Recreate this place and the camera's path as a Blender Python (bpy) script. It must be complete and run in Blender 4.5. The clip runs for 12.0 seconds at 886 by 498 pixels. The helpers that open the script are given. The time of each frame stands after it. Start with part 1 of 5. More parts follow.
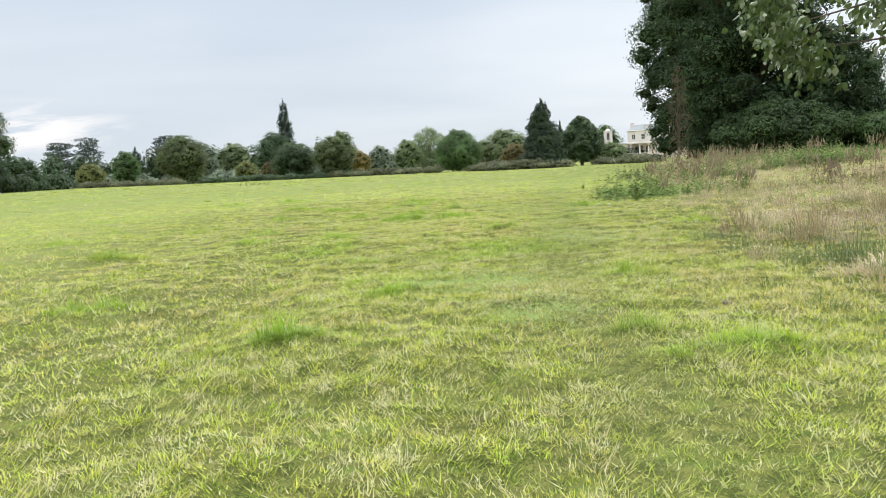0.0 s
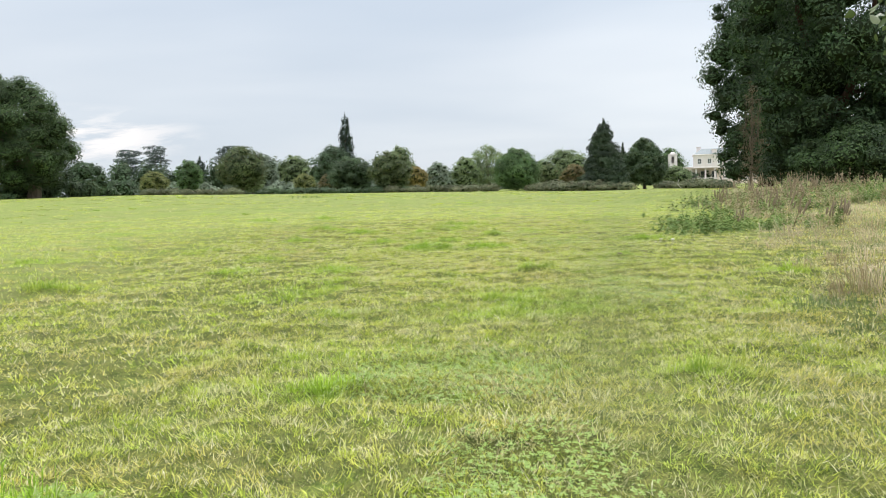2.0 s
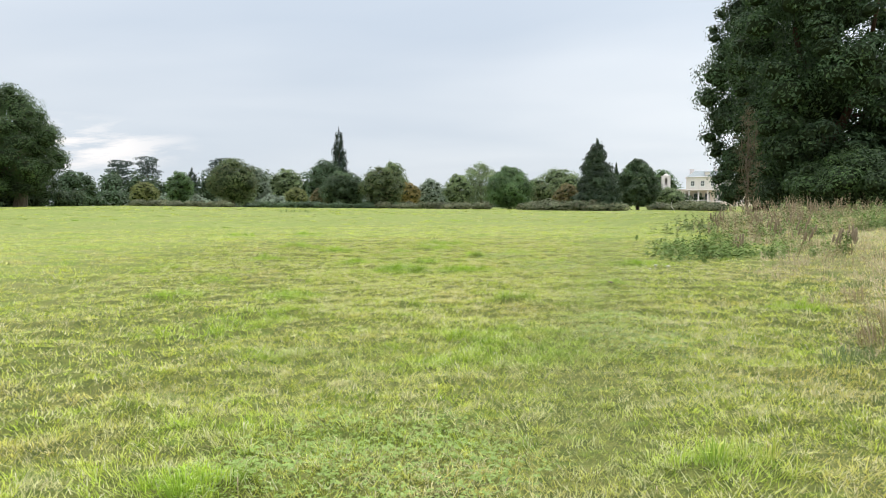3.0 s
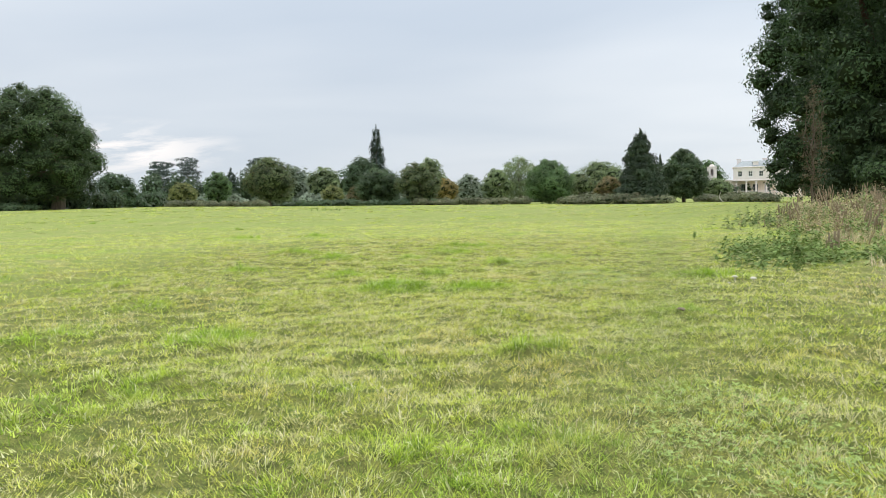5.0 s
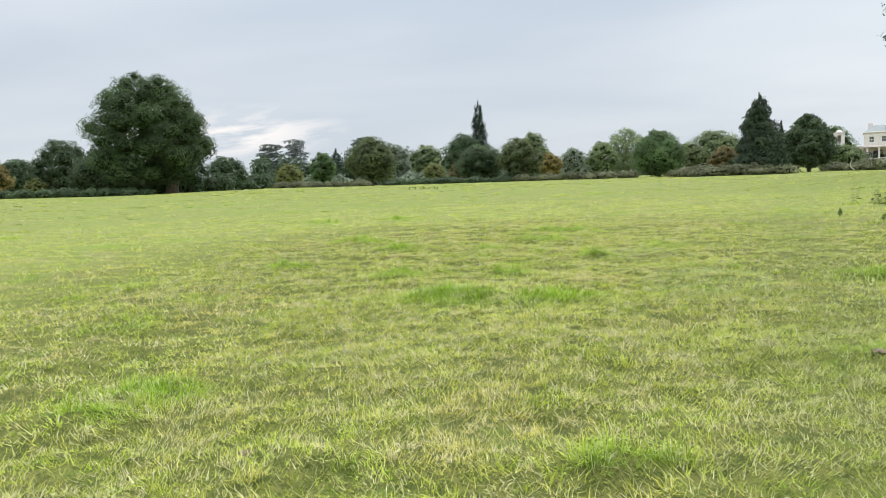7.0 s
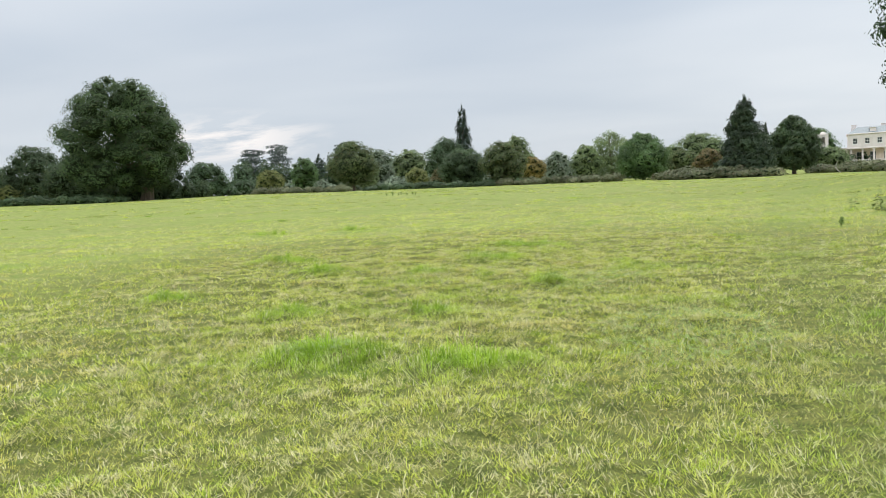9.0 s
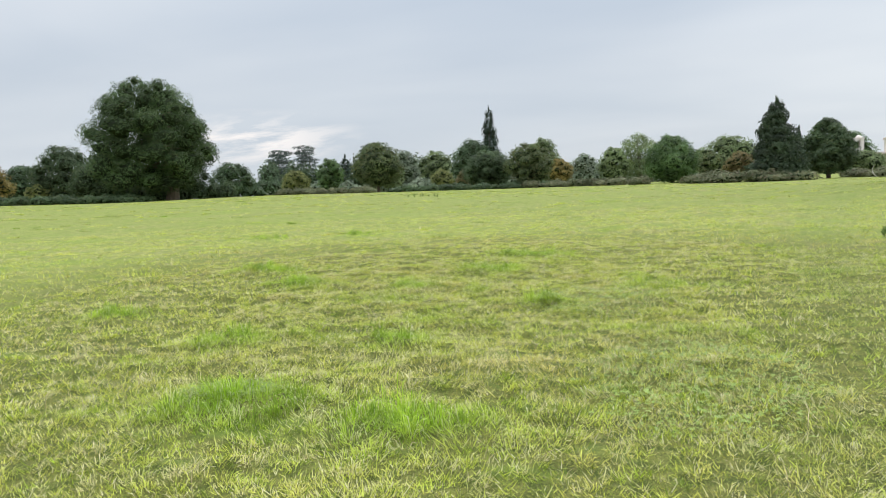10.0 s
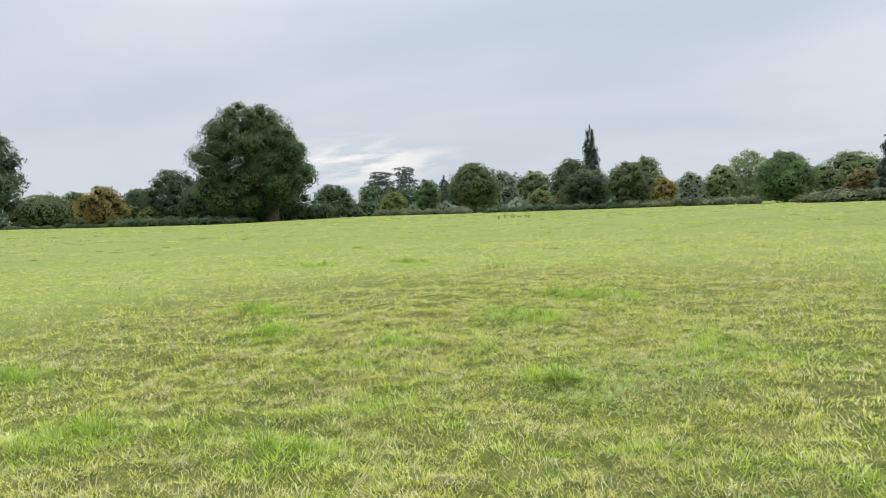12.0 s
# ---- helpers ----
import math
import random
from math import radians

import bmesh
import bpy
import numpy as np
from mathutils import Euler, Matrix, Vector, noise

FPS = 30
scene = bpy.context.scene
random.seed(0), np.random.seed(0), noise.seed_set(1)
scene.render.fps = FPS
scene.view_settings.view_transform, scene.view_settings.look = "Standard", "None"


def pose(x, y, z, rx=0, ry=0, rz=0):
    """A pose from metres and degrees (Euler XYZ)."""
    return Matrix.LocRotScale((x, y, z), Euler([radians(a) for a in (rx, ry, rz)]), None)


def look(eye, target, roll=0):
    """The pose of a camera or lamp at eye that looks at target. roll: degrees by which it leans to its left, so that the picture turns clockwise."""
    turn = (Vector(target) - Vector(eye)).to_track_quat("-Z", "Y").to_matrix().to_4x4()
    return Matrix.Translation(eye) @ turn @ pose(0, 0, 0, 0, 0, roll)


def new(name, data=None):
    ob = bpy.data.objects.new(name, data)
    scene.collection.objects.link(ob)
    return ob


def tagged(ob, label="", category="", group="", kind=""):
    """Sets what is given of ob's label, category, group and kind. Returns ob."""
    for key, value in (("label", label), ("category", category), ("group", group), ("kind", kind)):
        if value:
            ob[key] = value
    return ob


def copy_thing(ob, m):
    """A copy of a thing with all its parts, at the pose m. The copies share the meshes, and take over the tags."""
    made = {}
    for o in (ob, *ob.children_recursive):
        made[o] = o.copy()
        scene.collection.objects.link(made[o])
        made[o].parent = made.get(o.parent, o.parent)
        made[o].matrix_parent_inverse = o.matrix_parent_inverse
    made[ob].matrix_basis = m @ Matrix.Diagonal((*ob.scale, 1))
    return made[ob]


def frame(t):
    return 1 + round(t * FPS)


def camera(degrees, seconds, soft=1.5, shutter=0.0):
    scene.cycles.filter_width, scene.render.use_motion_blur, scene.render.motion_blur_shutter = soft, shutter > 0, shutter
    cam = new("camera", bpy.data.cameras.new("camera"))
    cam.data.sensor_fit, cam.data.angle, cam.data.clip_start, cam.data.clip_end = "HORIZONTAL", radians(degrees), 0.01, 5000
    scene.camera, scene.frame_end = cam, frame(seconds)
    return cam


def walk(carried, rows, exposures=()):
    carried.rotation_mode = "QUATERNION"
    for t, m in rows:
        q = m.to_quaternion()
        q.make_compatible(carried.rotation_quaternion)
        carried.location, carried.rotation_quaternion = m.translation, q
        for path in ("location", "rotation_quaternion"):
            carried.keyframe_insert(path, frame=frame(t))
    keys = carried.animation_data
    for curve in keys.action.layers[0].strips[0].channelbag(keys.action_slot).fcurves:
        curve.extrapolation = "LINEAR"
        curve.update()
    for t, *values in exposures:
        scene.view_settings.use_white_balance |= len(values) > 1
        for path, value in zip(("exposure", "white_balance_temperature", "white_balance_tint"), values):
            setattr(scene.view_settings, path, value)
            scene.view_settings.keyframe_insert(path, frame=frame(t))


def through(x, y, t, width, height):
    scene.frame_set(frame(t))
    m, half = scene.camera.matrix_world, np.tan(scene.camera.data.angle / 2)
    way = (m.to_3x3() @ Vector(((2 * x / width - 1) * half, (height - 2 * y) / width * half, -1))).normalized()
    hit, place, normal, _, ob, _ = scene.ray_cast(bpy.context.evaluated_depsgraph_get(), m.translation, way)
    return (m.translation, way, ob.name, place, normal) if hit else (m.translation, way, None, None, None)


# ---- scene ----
cam = camera(60.7, 12.0, soft=0.6)
PATH = [
    (0, (-0.037, 0.395, 1.258), (-0.064, 2.383, 1.045), -3.5),
    (0.5, (0.081, 1.121, 1.284), (-0.02, 3.108, 1.075), -3.4),
    (1, (0.248, 1.844, 1.293), (0.104, 3.83, 1.099), -3.1),
    (1.5, (0.374, 2.542, 1.284), (0.209, 4.527, 1.103), -2.4),
    (2, (0.517, 3.245, 1.315), (0.341, 5.231, 1.154), -1.6),
    (2.5, (0.633, 3.966, 1.299), (0.465, 5.954, 1.164), -0.9),
    (3, (0.74, 4.659, 1.319), (0.584, 6.649, 1.202), -0.4),
    (3.2, (0.786, 4.963, 1.331), (0.634, 6.955, 1.226), -0.3),
    (4.8, (0.96, 8.019, 1.326), (0.725, 10.002, 1.21), -1.1),
    (5, (0.978, 8.31, 1.306), (0.714, 10.289, 1.18), -1.4),
    (5.5, (1.001, 9.011, 1.308), (0.655, 10.975, 1.161), -2.0),
    (6, (1.001, 9.739, 1.31), (0.573, 11.686, 1.142), -2.5),
    (6.5, (1.018, 10.429, 1.322), (0.522, 12.358, 1.145), -2.6),
    (7, (1.009, 11.163, 1.342), (0.472, 13.082, 1.164), -2.7),
    (7.2, (1.044, 11.45, 1.338), (0.503, 13.367, 1.162), -2.7),
    (9, (1.236, 13.856, 1.36), (0.732, 15.784, 1.192), -3.1),
    (9.5, (1.355, 14.564, 1.357), (0.832, 16.488, 1.194), -2.9),
    (10, (1.434, 15.272, 1.357), (0.862, 17.181, 1.197), -2.7),
    (10.5, (1.544, 15.953, 1.365), (0.909, 17.844, 1.216), -2.7),
    (11, (1.584, 16.636, 1.359), (0.875, 18.501, 1.226), -2.9),
    (11.5, (1.677, 17.296, 1.378), (0.903, 19.136, 1.265), -3.0),
    (12, (1.74, 18.031, 1.383), (0.918, 19.852, 1.289), -2.9),
]
walk(cam, [(t, look(e, g, r)) for t, e, g, r in PATH], [(0, 0.10), (5.5, 0.0), (12, -0.12)])

# ---------------- sky and sun ----------------
world = bpy.data.worlds.new("overcast_sky")
scene.world = world
world.use_nodes = True
wn, wl = world.node_tree.nodes, world.node_tree.links
wn.clear()


def wnode(kind, **props):
    n = wn.new(kind)
    for k, v in props.items():
        if k == "sky_type":
            n.sky_type = v
        elif k == "data_type":
            n.data_type = v
        elif k == "operation":
            n.operation = v
        elif k == "blend_type":
            n.blend_type = v
    return n


def wramp(stops, fac):
    n = wn.new("ShaderNodeValToRGB")
    e = n.color_ramp.elements
    while len(e) < len(stops):
        e.new(0.5)
    for el, (p, c) in zip(e, stops):
        el.position, el.color = p, (*c, 1)
    wl.new(fac, n.inputs[0])
    return n.outputs[0]


def wmix(fac, a, b, blend="MIX"):
    n = wn.new("ShaderNodeMix")
    n.data_type, n.blend_type = "RGBA", blend
    for sock, v in ((0, fac), (6, a), (7, b)):
        if isinstance(v, (int, float)):
            n.inputs[sock].default_value = v
        elif isinstance(v, tuple):
            n.inputs[sock].default_value = (*v, 1)
        else:
            wl.new(v, n.inputs[sock])
    return n.outputs[2]


SUN_UP, SUN_ROUND = radians(52), radians(18)
sky = wnode("ShaderNodeTexSky", sky_type="NISHITA")
sky.sun_disc, sky.sun_elevation, sky.sun_rotation = False, SUN_UP, SUN_ROUND
way = wn.new("ShaderNodeTexCoord").outputs["Generated"]
split = wn.new("ShaderNodeSeparateXYZ")
wl.new(way, split.inputs[0])
# the cloud sheet: lines of sight met with a flat layer overhead
rise = wn.new("ShaderNodeMath")
rise.operation = "ADD"
wl.new(split.outputs[2], rise.inputs[0])
rise.inputs[1].default_value = 0.22
sheet = wn.new("ShaderNodeVectorMath")
sheet.operation = "DIVIDE"
wl.new(way, sheet.inputs[0])
wide = wn.new("ShaderNodeCombineXYZ")
for i in range(3):
    wl.new(rise.outputs[0], wide.inputs[i])
wl.new(wide.outputs[0], sheet.inputs[1])


def wnoise(scale, detail, rough, distort=0.0, shift=0.0):
    m = wn.new("ShaderNodeMapping")
    m.inputs["Location"].default_value = (shift, shift * 0.7, 0)
    m.inputs["Scale"].default_value = (0.55, 1.0, 0.0)
    m.inputs["Rotation"].default_value = (0, 0, radians(25))
    wl.new(sheet.outputs[0], m.inputs[0])
    n = wn.new("ShaderNodeTexNoise")
    n.inputs["Scale"].default_value, n.inputs["Detail"].default_value = scale, detail
    n.inputs["Roughness"].default_value, n.inputs["Distortion"].default_value = rough, distort
    wl.new(m.outputs[0], n.inputs[0])
    return n.outputs["Fac"]


big = wramp([(0.34, (0, 0, 0)), (0.66, (1, 1, 1))], wnoise(0.42, 4, 0.5, 0.4, 3.1))
fine = wramp([(0.35, (0, 0, 0)), (0.75, (1, 1, 1))], wnoise(0.95, 6, 0.5, 0.8, 8.4))
cloud = wmix(big, (0.56, 0.642, 0.745), (0.94, 0.97, 0.995))
cloud = wmix(0.28, cloud, wmix(fine, (0.56, 0.625, 0.715), (0.84, 0.87, 0.91)))
# a brighter sky towards the zenith, as under any even cloud cover
lift = wramp([(0.0, (1, 1, 1)), (0.14, (1.02, 1.02, 1.02)), (0.26, (1.10, 1.10, 1.10)), (0.45, (2.2, 2.2, 2.17)), (1.0, (3.4, 3.4, 3.3))], split.outputs[2])
cloud = wmix(1.0, cloud, lift, "MULTIPLY")
# the cover is thinner to the east
cloud = wmix(1.0, cloud, wramp([(0.0, (1.0, 1.0, 1.0)), (0.35, (1.12, 1.11, 1.09))], split.outputs[0]), "MULTIPLY")
clear = wmix(1.0, sky.outputs[0], (0.10, 0.10, 0.10), "MULTIPLY")
blend = wmix(0.92, clear, cloud)
# thin bright break low over the field
aim = Vector((math.sin(radians(-30.5)), math.cos(radians(-30.5)), 0.073)).normalized()
off = wn.new("ShaderNodeVectorMath")
off.operation = "SUBTRACT"
wl.new(way, off.inputs[0])
off.inputs[1].default_value = aim
oval = wn.new("ShaderNodeVectorMath")
oval.operation = "MULTIPLY"
wl.new(off.outputs[0], oval.inputs[0])
oval.inputs[1].default_value = (7.0, 4.0, 25.0)
size = wn.new("ShaderNodeVectorMath")
size.operation = "LENGTH"
wl.new(oval.outputs[0], size.inputs[0])
gap = wramp([(0.25, (1, 1, 1)), (1.0, (0, 0, 0))], size.outputs["Value"])
streak = wramp([(0.44, (0, 0, 0)), (0.60, (1, 1, 1))], wnoise(3.4, 8, 0.62, 0.3, 1.3))
gap = wmix(1.0, gap, streak, "MULTIPLY")
blend = wmix(gap, blend, (1.06, 1.02, 1.0))
back = wn.new("ShaderNodeBackground")
back.inputs[1].default_value = 1.0
wl.new(blend, back.inputs[0])
wout = wn.new("ShaderNodeOutputWorld")
wl.new(back.outputs[0], wout.inputs[0])

sun = new("sun", bpy.data.lights.new("sun", "SUN"))
sun.data.energy, sun.data.angle, sun.data.color = 2.1, radians(40), (1.0, 0.96, 0.9)
sun.matrix_world = look(Vector((math.sin(SUN_ROUND) * math.cos(SUN_UP), math.cos(SUN_ROUND) * math.cos(SUN_UP), math.sin(SUN_UP))) * 50, (0, 0, 0))
scene.view_settings.exposure = 0.0

# ---------------- materials ----------------


class Nodes:
    """A small writer of node materials."""

    def __init__(self, name):
        self.mat = bpy.data.materials.new(name)
        self.mat.use_nodes = True
        self.n, self.l = self.mat.node_tree.nodes, self.mat.node_tree.links
        self.n.clear()
        self.out = self.n.new("ShaderNodeOutputMaterial")

    def put(self, sock, v):
        if isinstance(v, (int, float)):
            sock.default_value = v
        elif isinstance(v, tuple):
            sock.default_value = (*v, 1) if len(v) == 3 and sock.type == "RGBA" else v
        else:
            self.l.new(v, sock)

    def place(self):
        return self.n.new("ShaderNodeNewGeometry").outputs["Position"]

    def chance(self):
        return self.n.new("ShaderNodeNewGeometry").outputs["Random Per Island"]

    def local(self):
        return self.n.new("ShaderNodeTexCoord").outputs["Object"]

    def attr(self, name):
        a = self.n.new("ShaderNodeAttribute")
        a.attribute_name = name
        return a.outputs["Fac"]

    def noise(self, vec, scale, detail=3.0, rough=0.55, stretch=None):
        if stretch:
            m = self.n.new("ShaderNodeMapping")
            m.inputs["Scale"].default_value = stretch
            self.l.new(vec, m.inputs[0])
            vec = m.outputs[0]
        t = self.n.new("ShaderNodeTexNoise")
        t.inputs["Scale"].default_value, t.inputs["Detail"].default_value = scale, detail
        t.inputs["Roughness"].default_value = rough
        self.l.new(vec, t.inputs[0])
        return t.outputs["Fac"]

    def ramp(self, fac, *stops):
        r = self.n.new("ShaderNodeValToRGB")
        e = r.color_ramp.elements
        while len(e) < len(stops):
            e.new(0.5)
        for el, (p, c) in zip(e, stops):
            el.position = p
            el.color = (c, c, c, 1) if isinstance(c, (int, float)) else (*c, 1)
        self.l.new(fac, r.inputs[0])
        return r.outputs[0]

    def mix(self, fac, a, b, blend="MIX"):
        m = self.n.new("ShaderNodeMix")
        m.data_type, m.blend_type = "RGBA", blend
        self.put(m.inputs[0], fac), self.put(m.inputs[6], a), self.put(m.inputs[7], b)
        return m.outputs[2]

    def math(self, op, a, b=0.0):
        m = self.n.new("ShaderNodeMath")
        m.operation = op
        self.put(m.inputs[0], a), self.put(m.inputs[1], b)
        return m.outputs[0]

    def solid(self, col, rough=0.7, bump=None, strength=0.3, spec=0.3, metal=0.0):
        p = self.n.new("ShaderNodeBsdfPrincipled")
        self.put(p.inputs["Base Color"], col), self.put(p.inputs["Roughness"], rough)
        p.inputs["Specular IOR Level"].default_value, p.inputs["Metallic"].default_value = spec, metal
        if bump is not None:
            b = self.n.new("ShaderNodeBump")
            b.inputs["Strength"].default_value = strength
            self.l.new(bump, b.inputs["Height"]), self.l.new(b.outputs[0], p.inputs["Normal"])
        self.l.new(p.outputs[0], self.out.inputs[0])
        return self.mat

    def leafy(self, col, rough=0.55, through=0.3, spec=0.25):
        """Thin green matter: reflects and lets light pass."""
        p = self.n.new("ShaderNodeBsdfPrincipled")
        self.put(p.inputs["Base Color"], col), self.put(p.inputs["Roughness"], rough)
        p.inputs["Specular IOR Level"].default_value = spec
        t = self.n.new("ShaderNodeBsdfTranslucent")
        self.put(t.inputs[0], col)
        m = self.n.new("ShaderNodeMixShader")
        m.inputs[0].default_value = through
        self.l.new(p.outputs[0], m.inputs[1]), self.l.new(t.outputs[0], m.inputs[2])
        self.l.new(m.outputs[0], self.out.inputs[0])
        return self.mat


def turf_colour(w):
    """Pasture colour from its place: fresh, yellowed, dead and dry patches at several sizes."""
    at = w.place()
    broad = w.ramp(w.noise(at, 0.22, 3), (0.38, 0.0), (0.64, 1.0))
    mid = w.ramp(w.noise(at, 1.1, 4, 0.6), (0.40, 0.0), (0.62, 1.0))
    dead = w.ramp(w.noise(at, 2.3, 5, 0.68), (0.50, 0.0), (0.62, 0.8))
    fresh = w.ramp(w.noise(at, 1.7, 5, 0.66, (1.0, 1.3, 1.0)), (0.53, 0.0), (0.63, 0.85))
    small = w.ramp(w.noise(at, 6.5, 4, 0.65), (0.46, 0.0), (0.64, 0.7))
    col = w.mix(broad, (0.268, 0.304, 0.070), (0.318, 0.334, 0.104))
    col = w.mix(w.math("MULTIPLY", mid, 0.5), col, (0.240, 0.302, 0.042))
    col = w.mix(dead, col, (0.315, 0.290, 0.135))
    col = w.mix(fresh, col, (0.212, 0.318, 0.030))
    col = w.mix(small, col, (0.375, 0.360, 0.150))
    col = w.mix(w.math("MULTIPLY", w.attr("lush"), 0.85), col, (0.215, 0.335, 0.028))
    col = w.mix(w.math("MULTIPLY", w.attr("wear"), 0.45), col, (0.235, 0.280, 0.095))
    return w.mix(w.math("MULTIPLY", w.attr("dry"), 0.85), col, (0.36, 0.285, 0.165))


def ground_material():
    """Thatch seen between the blades, coloured dark for the shade there; matted straw, moss."""
    w = Nodes("pasture_ground")
    at = w.place()
    col = turf_colour(w)
    col = w.mix(w.ramp(w.noise(at, 0.16, 4, 0.6, (1, 2.0, 1)), (0.48, 0.0), (0.66, 0.5)), col, (0.33, 0.32, 0.135))
    col = w.mix(w.ramp(w.noise(at, 3.6, 5, 0.72, (1, 1.3, 1)), (0.40, 0.75), (0.52, 0.0)), col, (0.125, 0.180, 0.034))
    col = w.mix(w.ramp(w.noise(at, 5.5, 4, 0.7, (1, 1.3, 1)), (0.54, 0.0), (0.64, 0.6)), col, (0.42, 0.42, 0.17))
    col = w.mix(w.ramp(w.noise(at, 0.9, 5, 0.68, (1, 2.0, 1)), (0.36, 0.7), (0.47, 0.0)), col, (0.150, 0.225, 0.036))
    col = w.mix(1.0, col, (0.86, 0.87, 0.90), "MULTIPLY")
    # shade between the blades is painted into the thatch colour
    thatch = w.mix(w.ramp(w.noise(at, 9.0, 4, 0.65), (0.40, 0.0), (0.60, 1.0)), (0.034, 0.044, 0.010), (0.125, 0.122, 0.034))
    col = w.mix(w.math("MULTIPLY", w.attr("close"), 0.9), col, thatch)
    flecks = w.noise(at, 75, 3, 0.6, (1, 1.4, 1))
    col = w.mix(w.ramp(flecks, (0.57, 0.0), (0.63, 0.30)), col, (0.36, 0.33, 0.15))
    col = w.mix(w.ramp(w.noise(at, 110, 3, 0.6), (0.55, 0.0), (0.61, 0.35)), col, (0.27, 0.35, 0.07))
    # near-black flecks add more of that painted gap shade
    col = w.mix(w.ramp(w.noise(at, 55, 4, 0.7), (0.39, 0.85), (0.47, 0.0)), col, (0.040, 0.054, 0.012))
    pocks = w.noise(at, 2.2, 4, 0.6, (1, 1.6, 1))
    col = w.mix(w.ramp(pocks, (0.58, 0.0), (0.70, 0.55)), col, (0.13, 0.185, 0.035))
    col = w.mix(w.ramp(w.noise(at, 0.75, 3, 0.6, (1, 2.2, 1)), (0.60, 0.0), (0.72, 0.45)), col, (0.16, 0.23, 0.045))
    return w.solid(col, 0.95, w.noise(at, 22, 5, 0.7), 0.9, 0.05)


def blade_material(name, straw):
    """Blades by tuft (tone: dead, pale, green, dark) and one by one."""
    w = Nodes(name)
    r = w.chance()
    tone = w.attr("tone")
    col = w.mix(1.0, turf_colour(w), (2.10, 2.04, 1.20), "MULTIPLY")
    col = w.mix(w.ramp(tone, (0.05, 0.9), (0.22, 0.7), (0.36, 0.0)), col, (0.66, 0.60, 0.36))
    col = w.mix(w.ramp(tone, (0.30, 0.0), (0.45, 0.5), (0.58, 0.0)), col, (0.62, 0.68, 0.17))
    col = w.mix(w.ramp(tone, (0.58, 0.0), (0.78, 0.65), (0.97, 0.9)), col, (0.120, 0.205, 0.030))
    col = w.mix(w.ramp(r, (0.0, 0.85), (0.28, 0.0)), col, (0.062, 0.105, 0.016))
    col = w.mix(w.ramp(r, (0.46, 0.0), (0.58, 0.5), (0.70, 0.0)), col, (0.55, 0.62, 0.14))
    col = w.mix(w.ramp(r, (1.0 - straw - 0.02, 0.0), (1.0 - straw, 0.9)), col, (0.74, 0.68, 0.47))
    col = w.mix(w.math("MULTIPLY", w.attr("lush"), 0.45), col, (0.260, 0.440, 0.040))
    col = w.mix(w.math("MULTIPLY", w.attr("wear"), 0.25), col, (0.300, 0.380, 0.120))
    return w.leafy(col, 0.7, 0.25, 0.1)


def leaf_material(name, a, b, tip=None, share=0.1, rough=0.55):
    """Leaves that vary one by one and by place; random lobe tones imitate light and shade."""
    w = Nodes(name)
    r = w.chance()
    col = w.mix(r, a, b)
    clump = w.ramp(w.noise(w.local(), 0.42, 3), (0.40, 0.0), (0.62, 1.0))
    col = w.mix(w.math("MULTIPLY", clump, 0.5), col, tuple(min(1, c * 1.45) for c in b))
    if tip:
        col = w.mix(w.ramp(r, (1 - share - 0.02, 0.0), (1 - share, 0.6)), col, tip)
    col = w.mix(1.0, col, w.math("ADD", 1.0, w.attr("lobe_shade")), "MULTIPLY")
    return w.leafy(col, rough, 0.22, 0.3)


def bark_material(name, a, b):
    w = Nodes(name)
    n = w.noise(w.local(), 6, 5, 0.65, (1, 1, 0.18))
    col = w.mix(w.ramp(n, (0.3, 0.0), (0.7, 1.0)), a, b)
    return w.solid(col, 0.9, n, 0.8, 0.1)


def stucco_material(name, a, b):
    w = Nodes(name)
    n = w.noise(w.local(), 0.7, 5, 0.6)
    streaks = w.noise(w.local(), 2.0, 3, 0.5, (1, 1, 0.12))
    col = w.mix(w.ramp(n, (0.35, 0.0), (0.7, 1.0)), a, b)
    col = w.mix(w.ramp(streaks, (0.55, 0.0), (0.8, 0.3)), col, (0.45, 0.42, 0.36))
    return w.solid(col, 0.85, w.noise(w.local(), 25, 3), 0.15, 0.15)


GROUND = ground_material()
BLADES = blade_material("grass_blades", 0.10)
BLADES_LONG = blade_material("tussock_blades", 0.10)
BARK = bark_material("bark", (0.075, 0.058, 0.042), (0.16, 0.13, 0.10))
BARK_RED = bark_material("redwood_bark", (0.045, 0.028, 0.02), (0.09, 0.055, 0.04))
OAK = leaf_material("oak_leaves", (0.024, 0.050, 0.015), (0.062, 0.104, 0.030), (0.11, 0.115, 0.038), 0.06)
DEEP = leaf_material("dark_leaves", (0.030, 0.060, 0.026), (0.060, 0.100, 0.042), (0.09, 0.11, 0.045), 0.08)
GREEN = leaf_material("green_leaves", (0.050, 0.102, 0.030), (0.090, 0.155, 0.046), (0.13, 0.15, 0.05), 0.08)
LIGHT = leaf_material("light_leaves", (0.105, 0.155, 0.055), (0.165, 0.215, 0.085), (0.18, 0.185, 0.09), 0.1)
# paler and greyer to put haze into far foliage; the willow's own tone too
PALE = leaf_material("hazed_and_pale_leaves", (0.13, 0.175, 0.12), (0.20, 0.24, 0.165), (0.23, 0.235, 0.165), 0.1)
OLIVE = leaf_material("olive_leaves", (0.056, 0.082, 0.028), (0.098, 0.128, 0.044), (0.16, 0.12, 0.05), 0.10)
RUST = leaf_material("rusty_leaves", (0.110, 0.082, 0.032), (0.165, 0.120, 0.046), (0.10, 0.11, 0.04), 0.25)
